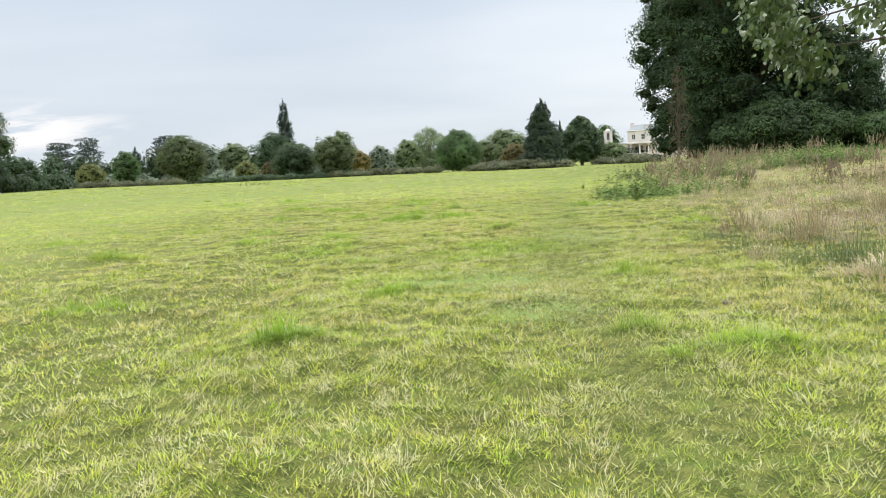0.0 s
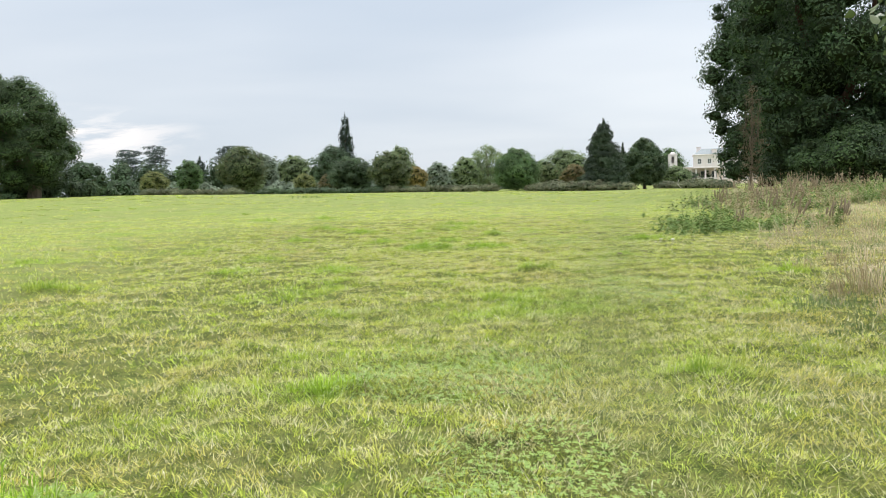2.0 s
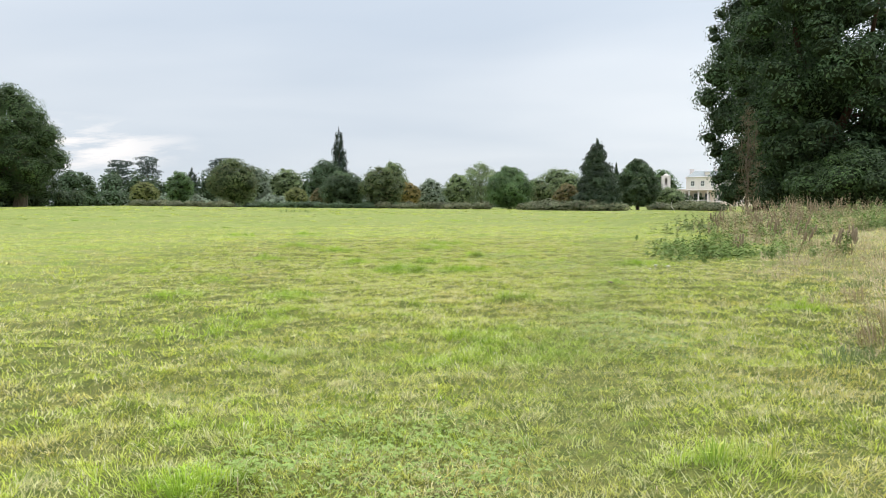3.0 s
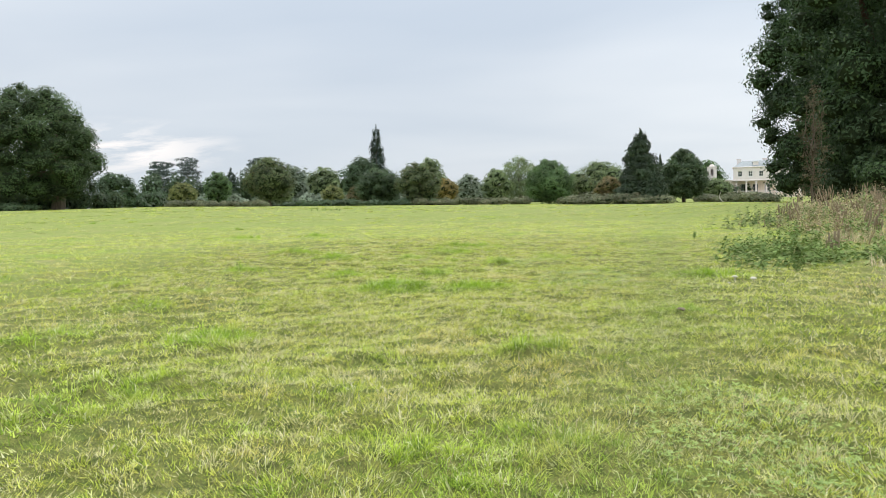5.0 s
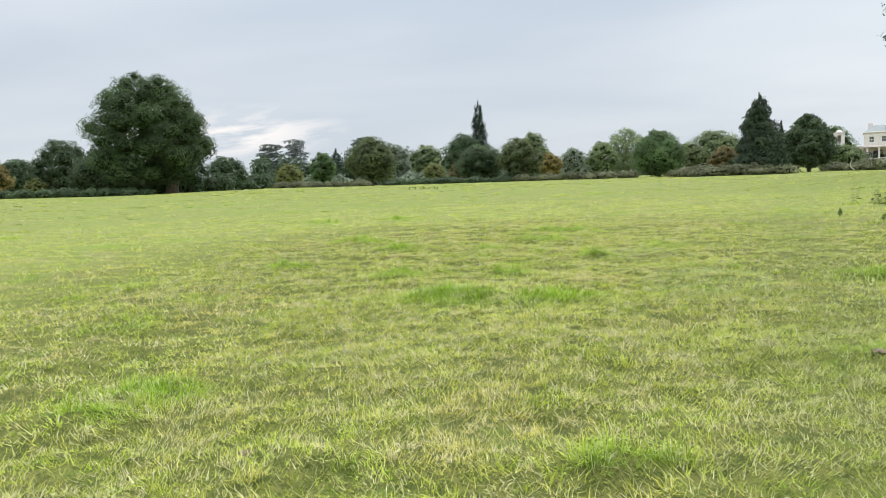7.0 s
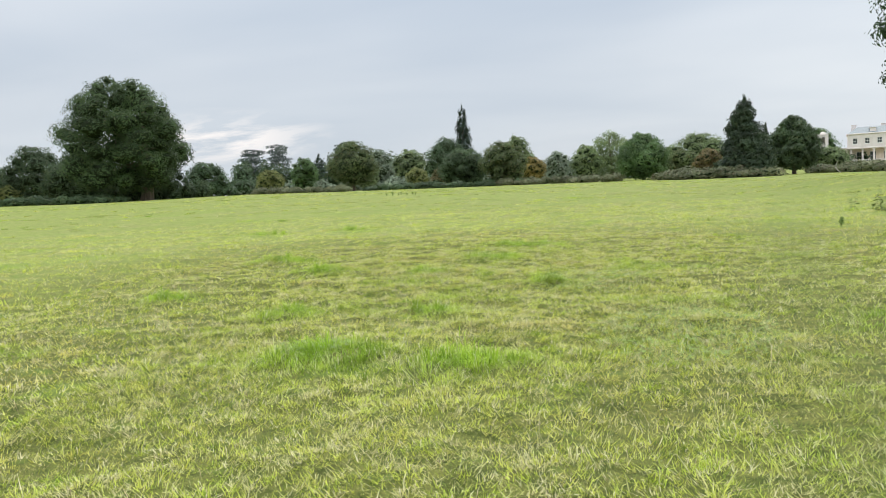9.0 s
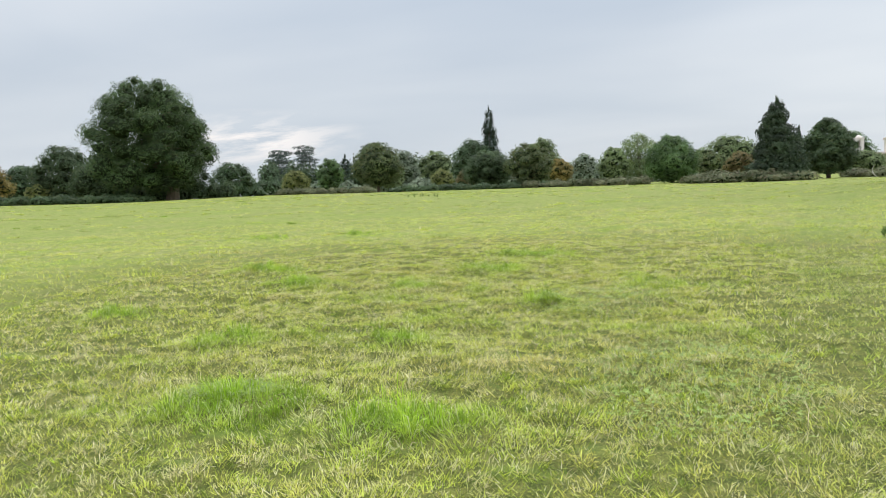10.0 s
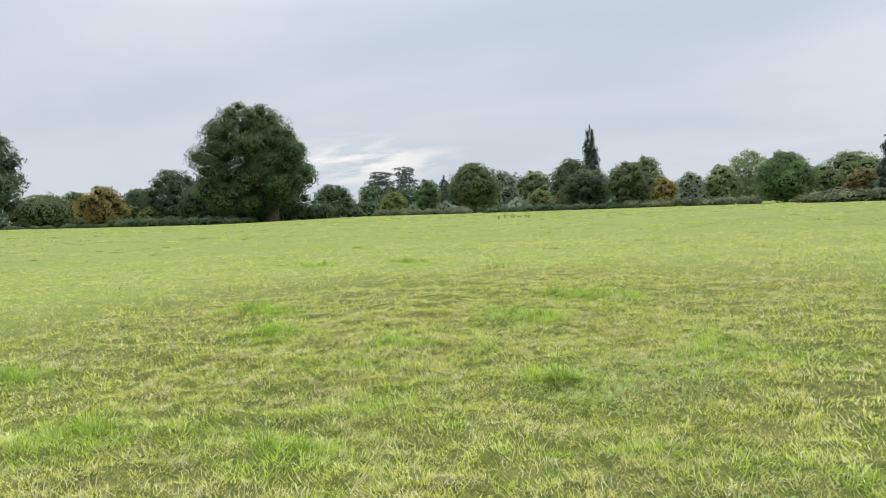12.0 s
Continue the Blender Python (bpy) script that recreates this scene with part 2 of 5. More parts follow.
GOLD = leaf_material("golden_leaves", (0.165, 0.125, 0.032), (0.25, 0.185, 0.050), (0.12, 0.12, 0.03), 0.25)
LIME = leaf_material("lime_leaves", (0.120, 0.140, 0.036), (0.175, 0.190, 0.055), (0.22, 0.20, 0.08), 0.1)
NEEDLE = leaf_material("conifer_foliage", (0.018, 0.036, 0.018), (0.040, 0.062, 0.028), (0.065, 0.075, 0.035), 0.08)
REDWOOD = leaf_material("redwood_foliage", (0.017, 0.036, 0.015), (0.042, 0.076, 0.027), (0.075, 0.115, 0.036), 0.14)
BLUISH = leaf_material("cedar_foliage", (0.024, 0.042, 0.036), (0.050, 0.072, 0.058), (0.07, 0.09, 0.07), 0.1)
BRAMBLE = leaf_material("bramble_leaves", (0.075, 0.092, 0.042), (0.130, 0.142, 0.068), (0.20, 0.16, 0.10), 0.18)
HEDGE = leaf_material("hedge_leaves", (0.034, 0.060, 0.026), (0.064, 0.102, 0.042), (0.12, 0.13, 0.05), 0.1)
TWIG = leaf_material("dead_twigs", (0.085, 0.068, 0.042), (0.135, 0.105, 0.068), (0.07, 0.08, 0.035), 0.35, 0.8)
NETTLE = leaf_material("nettle_leaves", (0.085, 0.140, 0.036), (0.185, 0.255, 0.070), (0.34, 0.32, 0.15), 0.10, 0.85)
SPRAY = leaf_material("evergreen_sprays", (0.020, 0.042, 0.012), (0.046, 0.080, 0.023), (0.085, 0.125, 0.036), 0.12)
CLOVER = leaf_material("clover_leaves", (0.165, 0.250, 0.040), (0.22, 0.31, 0.06), (0.30, 0.36, 0.12), 0.15)
DOCK = leaf_material("dock_seed", (0.17, 0.125, 0.070), (0.29, 0.225, 0.135), (0.44, 0.36, 0.25), 0.2, 0.8)
SEED = leaf_material("seed_heads", (0.105, 0.075, 0.042), (0.19, 0.145, 0.085), (0.34, 0.27, 0.19), 0.2, 0.8)
STRAW = leaf_material("dry_grass", (0.27, 0.20, 0.11), (0.60, 0.49, 0.34), (0.22, 0.25, 0.08), 0.25, 0.7)
RANK = leaf_material("rank_grass", (0.25, 0.19, 0.10), (0.42, 0.33, 0.20), (0.20, 0.21, 0.07), 0.25, 0.8)
WEEDS = leaf_material("weed_leaves", (0.095, 0.135, 0.044), (0.165, 0.215, 0.075), (0.32, 0.27, 0.17), 0.12, 0.85)
BROAD = leaf_material("broad_leaves", (0.046, 0.074, 0.020), (0.088, 0.122, 0.038), (0.40, 0.43, 0.31), 0.10, 0.45)
# near-black filler colour, standing for the shade deep in the crowns
CORE_SHADE = bark_material("crown_core_shade", (0.014, 0.022, 0.010), (0.030, 0.042, 0.018))
WALL = stucco_material("cream_stucco", (0.68, 0.61, 0.59), (0.77, 0.70, 0.69))
STONE = stucco_material("warm_stone", (0.68, 0.57, 0.47), (0.76, 0.66, 0.56))


def plain(name, a, b, rough, scale=3.0, metal=0.0, spec=0.3):
    w = Nodes(name)
    n = w.noise(w.local(), scale, 4)
    return w.solid(w.mix(w.ramp(n, (0.3, 0.0), (0.7, 1.0)), a, b), rough, n, 0.1, spec, metal)


LEAD = plain("lead_roof", (0.17, 0.19, 0.20), (0.25, 0.275, 0.28), 0.7)
GLASS = plain("window_glass", (0.055, 0.06, 0.065), (0.085, 0.09, 0.095), 0.08, 1.0, 0.0, 0.6)
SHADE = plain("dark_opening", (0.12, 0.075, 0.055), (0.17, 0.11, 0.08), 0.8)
WOODFRAME = plain("white_paint", (0.74, 0.73, 0.70), (0.82, 0.81, 0.79), 0.5)
DEADWOOD = plain("bleached_wood", (0.45, 0.41, 0.36), (0.60, 0.56, 0.50), 0.85, 9.0)
MUSHROOM = plain("mushroom_flesh", (0.42, 0.39, 0.30), (0.56, 0.53, 0.43), 0.6, 20.0)

# ---------------- ground shape ----------------


def smooth(a, b, x):
    t = np.clip((np.asarray(x, float) - a) / (b - a), 0, 1)
    return t * t * (3 - 2 * t)


def vnoise(x, y, size, seed):
    """Smooth value noise from 0 to 1, on a lattice of that size in metres."""
    x, y = np.asarray(x, float) / size + 1000, np.asarray(y, float) / size + 1000
    i, j = np.floor(x).astype(np.int64), np.floor(y).astype(np.int64)
    u, v = x - i, y - j
    u, v = u * u * (3 - 2 * u), v * v * (3 - 2 * v)

    def at(a, b):
        h = (a * 374761393 + b * 668265263 + seed * 2246822519) & 0x7FFFFFFF
        h = ((h ^ (h >> 13)) * 1274126177) & 0x7FFFFFFF
        return ((h ^ (h >> 16)) & 0xFFFF) / 65535.0

    return (at(i, j) * (1 - u) + at(i + 1, j) * u) * (1 - v) + (at(i, j + 1) * (1 - u) + at(i + 1, j + 1) * u) * v


# clumps of longer, greener grass: x, y, half width
TUFTS = [(-2.3, 14.9, 0.28), (-4.15, 15.1, 0.32), (-2.33, 15.45, 0.40), (-5.3, 27.0, 0.75), (-7.9, 36.8, 0.9), (-3.84, 25.3, 0.6),
         (-0.96, 29.3, 0.9), (-1.38, 19.6, 0.5), (-1.28, 27.1, 0.6), (-3.78, 8.0, 0.42), (-5.95, 13.2, 0.45), (-5.06, 22.9, 0.5),
         (1.86, 8.4, 0.33), (1.75, 5.0, 0.34), (1.21, 4.9, 0.22), (4.3, 13.8, 0.5), (1.2, 5.6, 0.2), (-4.2, 15.7, 0.4), (3.6, 20.8, 0.7)]
TUFTS += [(-24.4, 42.5, 1.3), (-10.5, 36.2, 0.9), (-1.28, 19.4, 0.6), (-0.01, 19.2, 0.5), (-2.58, 21.5, 0.45), (-1.35, 5.9, 0.3), (-9.0, 17.5, 0.6),
          (0.9, 14.4, 0.3), (-0.6, 7.9, 0.4), (2.49, 16.8, 0.25), (-0.9, 21.6, 0.35), (-1.9, 25.0, 0.4), (0.03, 23.8, 0.3), (-16, 33, 0.9), (-13, 28, 0.7), (-19, 38, 1.0), (-30, 58, 1.6), (-14, 52, 1.3)]


def clumps(x, y):
    """The tussocks alone: 1 in the heart of each."""
    x, y = np.asarray(x, float), np.asarray(y, float)
    out = np.zeros(np.broadcast(x, y).shape)
    for tx, ty, r in TUFTS:
        out = np.maximum(out, np.exp(-(((x - tx) / r) ** 2 + ((y - ty) / (0.7 * r)) ** 2)))
    return out


def lush(x, y):
    x, y = np.asarray(x, float), np.asarray(y, float)
    return np.maximum(smooth(0.62, 0.85, vnoise(x, y, 1.1, 21)) * 0.5 * smooth(0.35, 0.65, vnoise(x, y, 6.0, 22)), clumps(x, y))


def lumps(x, y):
    """Small hummocks of matted turf, with dips between them."""
    x, y = np.asarray(x, float), np.asarray(y, float)
    wx, wy = x + 0.22 * (vnoise(x, y, 0.5, 81) - 0.5), y + 0.22 * (vnoise(x, y, 0.5, 82) - 0.5)
    a = smooth(0.25, 0.75, vnoise(wx, 1.25 * wy, 0.42, 83)) - 0.5
    b = smooth(0.2, 0.8, vnoise(wx, wy, 0.17, 84)) - 0.5
    return (0.040 * a + 0.028 * b) * (0.45 + 0.9 * vnoise(x, y, 2.7, 85)) * (1 - 0.6 * trodden(x, y))


RIM_TURN = (-70, -50, -44, -37, -28, -20, -12, 0, 8, 14, 30)
RIM_RISE = (0.50, 0.36, 0.17, 0.02, 0.07, -0.10, -0.22, -0.37, -0.45, -0.52, -0.60)


def height(x, y):
    """The lie of the land: flat pasture, rising a little to the far rim and to the rough bank."""
    x, y = np.asarray(x, float), np.asarray(y, float)
    turn, far = np.degrees(np.arctan2(x - 1, y - 8)), np.hypot(x - 1, y - 8)
    rim = 1.33 + 150 * np.tan(np.radians(np.interp(turn, RIM_TURN, RIM_RISE)))
    z = rim * smooth(20, 150, far)
    z = z + 0.7 * smooth(6, 15, x) * smooth(12, 32, y) * (1 - smooth(55, 95, y))
    near = 1 - smooth(60, 140, far)
    z = z + near * (0.10 * (vnoise(x, y, 3.2, 5) - 0.5) + 0.05 * (vnoise(x, y, 0.9, 6) - 0.5))
    return z + lumps(x, y) * (1 - smooth(16, 30, np.hypot(x, 0.5 * (y - 14)))) + 0.05 * clumps(x, y)


def trodden(x, y):
    """How far the grass is worn by the narrow path that runs up the field."""
    line = np.interp(y, (0, 4.3, 6.4, 12.8, 15, 24, 34, 44, 60), (0.9, 1.0, 1.1, 1.45, 2.0, 3.3, 4.7, 6.5, 10.5))
    wander = 0.25 * (vnoise(x, y, 2.5, 9) - 0.5)
    return np.exp(-(((x - line + wander) / (0.38 + 0.012 * np.asarray(y))) ** 2)) * (1 - smooth(50, 80, y))


def rough_bank(x, y):
    """Where the ungrazed bank begins."""
    x, y = np.asarray(x, float), np.asarray(y, float)
    edge = np.interp(y, (0, 6, 8, 12, 16, 20, 26, 32, 60), (3.9, 3.0, 3.2, 3.9, 4.8, 5.6, 7.2, 8.5, 16))
    return smooth(-0.3, 1.1, x - edge + 1.6 * (vnoise(x, y, 1.8, 31) - 0.5)) * (1 - smooth(60, 75, y))


def bare(x, y):
    """Thin brown spots where the thatch shows, most of them beside the path."""
    x, y = np.asarray(x, float), np.asarray(y, float)
    out = smooth(0.68, 0.84, vnoise(x, y, 0.42, 35)) * smooth(0.45, 0.65, vnoise(x, y, 2.1, 36))
    for bx, by, r in ((0.98, 4.9, 0.34), (1.05, 4.0, 0.28), (1.05, 6.2, 0.25), (1.2, 8.9, 0.3), (1.3, 10.4, 0.28), (-0.6, 11.2, 0.3), (-1.6, 12.3, 0.35)):
        out = np.maximum(out, np.exp(-(((x - bx) / r) ** 2 + ((y - by) / (1.6 * r)) ** 2)))
    return out


def parched(x, y):
    """Straw-coloured rough grass along the bank."""
    x, y = np.asarray(x, float), np.asarray(y, float)
    bank = rough_bank(x, y)
    spots = 0.75 * smooth(0.58, 0.80, vnoise(x, y, 0.5, 33)) * smooth(0.40, 0.62, vnoise(x, y, 2.4, 34)) * (1 - smooth(20, 45, np.hypot(x, y - 12)))
    for bx, by, r in ((0.95, 5.2, 0.30), (1.02, 6.0, 0.26), (1.15, 7.4, 0.25), (-0.25, 7.8, 0.30), (1.45, 12.6, 0.35), (-3.1, 9.6, 0.4)):
        spots = np.maximum(spots, 0.85 * np.exp(-(((x - bx) / r) ** 2 + ((y - by) / (1.3 * r)) ** 2)))
    return np.maximum(np.maximum(bank, spots), 0.6 * bare(x, y))


def set_points(me, name, values):
    me.attributes.new(name, "FLOAT", "POINT").data.foreach_set("value", np.asarray(values, np.float32))


def fill(me, co, faces, flat=True):
    """Vertices and faces (arrays, each of one face size) into a mesh."""
    me.vertices.add(len(co))
    me.vertices.foreach_set("co", np.asarray(co, np.float32).ravel())
    sizes = np.concatenate([np.full(len(f), f.shape[1]) for f in faces])
    loops = np.concatenate([f.ravel() for f in faces]).astype(np.int32)
    me.loops.add(len(loops))
    me.loops.foreach_set("vertex_index", loops)
    me.polygons.add(len(sizes))
    me.polygons.foreach_set("loop_start", (np.cumsum(sizes) - sizes).astype(np.int32))
    me.polygons.foreach_set("use_smooth", np.full(len(sizes), not flat))
    me.update(calc_edges=True)
    return me


def off_line(x, y):
    """Distance to the line along which the pasture is seen from close by."""
    pts = np.array([(0.3, 3.0), (0.9, 12.0), (-1.2, 26.0)])
    best = np.full(len(x), 1e9)
    for (ax, ay), (bx, by) in zip(pts[:-1], pts[1:]):
        t = np.clip(((x - ax) * (bx - ax) + (y - ay) * (by - ay)) / ((bx - ax) ** 2 + (by - ay) ** 2), 0, 1)
        best = np.minimum(best, np.hypot(x - ax - t * (bx - ax), y - ay - t * (by - ay)))
    return best


def spaced(lo, hi, step, grow, reach):
    """Even steps from lo to hi, then ever wider ones out to the horizon on both sides."""
    mid = np.arange(lo, hi + step / 2, step)
    steps = step * grow ** np.arange(1, 400)
    out = np.cumsum(steps)
    out = out[out < reach]
    return np.concatenate([(lo - out)[::-1], mid, mid[-1] + out])


def build_ground():
    """One sheet, fine along the walk and coarse to the horizon."""
    xs, ys = spaced(-4.5, 4.0, 0.085, 1.09, 3500), spaced(2.5, 27.5, 0.09, 1.09, 3500)
    x, y = (g.ravel() for g in np.meshgrid(xs, ys))
    z = height(x, y)
    i = (np.arange(len(ys) - 1)[:, None] * len(xs) + np.arange(len(xs) - 1)).ravel()[:, None]
    me = fill(bpy.data.meshes.new("ground"), np.stack([x, y, z], 1), [i + np.array([0, 1, len(xs) + 1, len(xs)])], flat=False)
    set_points(me, "lush", lush(x, y)), set_points(me, "wear", trodden(x, y)), set_points(me, "dry", parched(x, y))
    # close: how much painted gap shade the ground takes, most along the walk
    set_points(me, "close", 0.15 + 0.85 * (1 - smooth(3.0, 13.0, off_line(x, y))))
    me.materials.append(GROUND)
    return tagged(new("ground", me), "pale green rough pasture with a faint trodden path", "ground", kind="structure")


build_ground()

# ---------------- grass ----------------


def blade_mesh(name, x, y, long, wide, lean, material, joints, rng, dirn=None, tone=None):
    """Grass blades standing on the ground: bent lancets that arch over (joints 1), or single narrow triangles (joints 0)."""
    n = len(x)
    z = height(x, y) - 0.006
    dirn = rng.uniform(0, 2 * np.pi, n) if dirn is None else dirn
    turn = rng.uniform(0, 2 * np.pi, n) if not joints else dirn + np.pi / 2 + rng.normal(0, 0.5, n)
    tone = rng.uniform(0.2, 0.9, n) if tone is None else tone
    sx, sy = np.cos(turn) * wide / 2, np.sin(turn) * wide / 2
    ox, oy = np.cos(dirn) * lean * long, np.sin(dirn) * lean * long
    up = long * np.sqrt(np.clip(1 - lean * lean, 0.02, 1))
    i = np.arange(n)[:, None]
    if joints:
        mx, my, mz = x + 0.36 * ox, y + 0.36 * oy, z + 0.80 * up
        root, tip = np.stack([x, y, z], 1), np.stack([x + ox, y + oy, z + 0.92 * up], 1)
        ml, mr = np.stack([mx - sx, my - sy, mz], 1), np.stack([mx + sx, my + sy, mz], 1)
        co = np.stack([root, mr, tip, ml], 1).reshape(-1, 3)
        faces, per = [i * 4 + np.array([0, 1, 3]), i * 4 + np.array([1, 2, 3])], 4
    else:
        left, right = np.stack([x - sx, y - sy, z], 1), np.stack([x + sx, y + sy, z], 1)
        co = np.stack([left, right, np.stack([x + ox, y + oy, z + up], 1)], 1).reshape(-1, 3)
        faces, per = [i * 3 + np.array([0, 1, 2])], 3
    me = fill(bpy.data.meshes.new(name), co, faces)
    for key, f in (("lush", lush), ("wear", trodden), ("dry", parched)):
        set_points(me, key, np.repeat(f(x, y), per))
    set_points(me, "tone", np.repeat(tone, per))
    me.materials.append(material)
    return new(name, me)


def sow(rng, x0, x1, y0, y1, per, keep):
    n = int((x1 - x0) * (y1 - y0) * per)
    x, y = rng.uniform(x0, x1, n), rng.uniform(y0, y1, n)
    k = rng.uniform(0, 1, n) < keep(x, y)
    return x[k], y[k]


def combed(x, y, rng, spread):
    """The way that blades lie: trampled and blown together in swirls."""
    return 2 * np.pi * (1.6 * vnoise(x, y, 0.33, 91) + 1.2 * vnoise(x, y, 0.9, 92)) + rng.normal(0, spread, len(x))


def turf_tone(x, y, rng):
    """From dead straw (0) over pale (0.4) to deep green (1), in patches the size of a palm and of a plate."""
    a, b, c = vnoise(x, y, 0.075, 45), vnoise(x, y, 0.31, 46), vnoise(x, y, 1.3, 49)
    return np.clip(0.42 + 0.55 * (smooth(0.2, 0.8, a) - 0.5) + 0.16 * (smooth(0.2, 0.8, b) - 0.5) + 0.18 * (c - 0.5) + 0.15 * lush(x, y) + rng.normal(0, 0.17, len(x)), 0, 1)


def standing(x, y):
    """How thick the turf stands: full on the hummocks, thin in the pockets between."""
    t = smooth(0.14, 0.50, 0.40 * vnoise(x, y, 0.14, 44) + 0.60 * vnoise(x, y, 0.06, 43) + 0.8 * lumps(x, y))
    return t * (1 - 0.5 * bare(x, y))


def tufts(rng, x0, x1, y0, y1, per, keep, blades, spread):
    """Blades that spring from tufts and arch outwards: their places, the way each leans, the tuft's tone and vigour."""
    cx, cy = sow(rng, x0, x1, y0, y1, per, keep)
    m = len(cx)
    tone, vigour = turf_tone(cx, cy, rng), rng.uniform(0.7, 1.3, m) * (1 + 1.1 * lush(cx, cy)) * (1 - 0.25 * trodden(cx, cy))
    i = np.repeat(np.arange(m), rng.poisson(blades * np.clip(vigour, 0.6, 1.8)))
    n = len(i)
    a, r = rng.uniform(0, 2 * np.pi, n), np.sqrt(rng.uniform(0, 1, n)) * (spread * rng.uniform(0.6, 1.4, m))[i]
    return cx[i] + r * np.cos(a), cy[i] + r * np.sin(a), a + rng.normal(0, 0.6, n), np.clip(tone[i] + rng.normal(0, 0.08, n), 0, 1), vigour[i]


def build_grass():
    rng = np.random.default_rng(4)
    inner = lambda x, y: (off_line(x, y) < 2.7) * 1.0
    outer = lambda x, y: (off_line(x, y) >= 2.6) * (off_line(x, y) < 6.5)
    # a mat of short blades lying in swirls
    for zone, per, wide, label in ((inner, 4500, 0.0066, "close mat of cropped turf, green flecked with straw"), (outer, 1450, 0.0110, "mat of cropped turf beside the walk, green flecked with straw")):
        x, y = sow(rng, -8, 8, 2.7, 33, per, lambda x, y: zone(x, y) * (0.25 + 0.75 * standing(x, y)))
        n = len(x)
        tone = turf_tone(x, y, rng)
        long = rng.gamma(7, 0.0051, n) * (1 + 0.7 * lush(x, y)) * (0.55 + 0.75 * standing(x, y)) * (1 - 0.1 * trodden(x, y))
        ob = blade_mesh("turf", x, y, long, wide * rng.uniform(0.7, 1.4, n), 0.99 - 0.60 * rng.beta(1.3, 2.0, n), BLADES, 0, rng, combed(x, y, rng, 1.4), tone)
        tagged(ob, label, "grass", kind="stuff")
    # arching blades in tufts
    for zone, per, wide, label in ((inner, 24, 0.0052, "small arching tufts of pasture grass"), (outer, 11, 0.0085, "arching tufts of pasture grass beside the walk")):
        x, y, d, tone, v = tufts(rng, -8, 8, 2.0, 33, per, lambda x, y: zone(x, y) * np.clip(0.15 + 0.85 * standing(x, y), 0, 1), 26, 0.05)
        n = len(x)
        ob = blade_mesh("grass", x, y, rng.gamma(7, 0.0068, n) * v, wide * rng.uniform(0.7, 1.4, n), rng.uniform(0.50, 0.985, n), BLADES, 1, rng, d, tone)
        tagged(ob, label, "grass", kind="stuff")
    # tussocks: long, dark at heart
    x, y, d, tone, v = tufts(rng, -11, 8, 2.0, 38, 22, lambda x, y: smooth(0.30, 0.75, clumps(x, y)), 30, 0.07)
    n = len(x)
    ob = blade_mesh("tussocks", x, y, rng.gamma(8, 0.0072, n) * v, rng.uniform(0.004, 0.008, n), rng.uniform(0.2, 0.95, n), BLADES_LONG, 1, rng, d, np.clip(tone * 0.8 + 0.2, 0, 1))
    tagged(ob, "longer bright green tussocks of grass in the pasture", "grass", kind="stuff")
    # further up the field
    band = lambda x, y: (off_line(x, y) >= 6.4) * (off_line(x, y) < 26) * np.clip(1.3 - off_line(x, y) / 26, 0.25, 1) * (0.25 + 0.75 * smooth(0.3, 0.7, vnoise(x, 1.6 * y, 0.30, 94)))
    x, y = sow(rng, -30, 16, 4.0, 55, 330, band)
    n = len(x)
    ob = blade_mesh("grass", x, y, rng.gamma(6, 0.011, n), rng.uniform(0.008, 0.018, n), rng.uniform(0.6, 0.985, n), BLADES, 0, rng, None, turf_tone(x, y, rng) * 0.6 + 0.2)
    tagged(ob, "short pasture grass further up the field", "grass", kind="stuff")
    # scattered low tussocks out to the far rim, toned dark for their shadow sides
    cx, cy = sow(rng, -95, 45, 12, 150, 0.26, lambda x, y: (off_line(x, y) >= 6) * (0.25 + 0.75 * smooth(0.4, 0.7, vnoise(x, y, 9.0, 95))))
    m = len(cx)
    i = np.repeat(np.arange(m), rng.integers(30, 60, m))
    n = len(i)
    r = (0.12 + 0.5 * rng.uniform(0, 1, m) ** 2)[i] * np.sqrt(rng.uniform(0, 1, n))
    a = rng.uniform(0, 2 * np.pi, n)
    ob = blade_mesh("tussocks", cx[i] + 1.9 * r * np.cos(a), cy[i] + r * np.sin(a), rng.gamma(7, 0.011, n) * rng.uniform(0.6, 1.3, m)[i], rng.uniform(0.014, 0.026, n) * (1 + off_line(cx, cy) / 60)[i], rng.uniform(0.3, 0.93, n), BLADES_LONG, 0, rng, a + rng.normal(0, 0.6, n), np.clip(rng.uniform(0.45, 0.95, m)[i] + rng.normal(0, 0.06, n), 0, 1))
    tagged(ob, "low tussocks scattered over the far pasture, coloured darker for their shaded sides", "grass", kind="stuff")


build_grass()

# ---------------- trees and shrubs ----------------


def part(name, bm, material, parent, label=""):
    me = bpy.data.meshes.new(name)
    bm.to_mesh(me)
    bm.free()
    me.materials.append(material)
    ob = new(name, me)
    ob.parent = parent
    return tagged(ob, label)


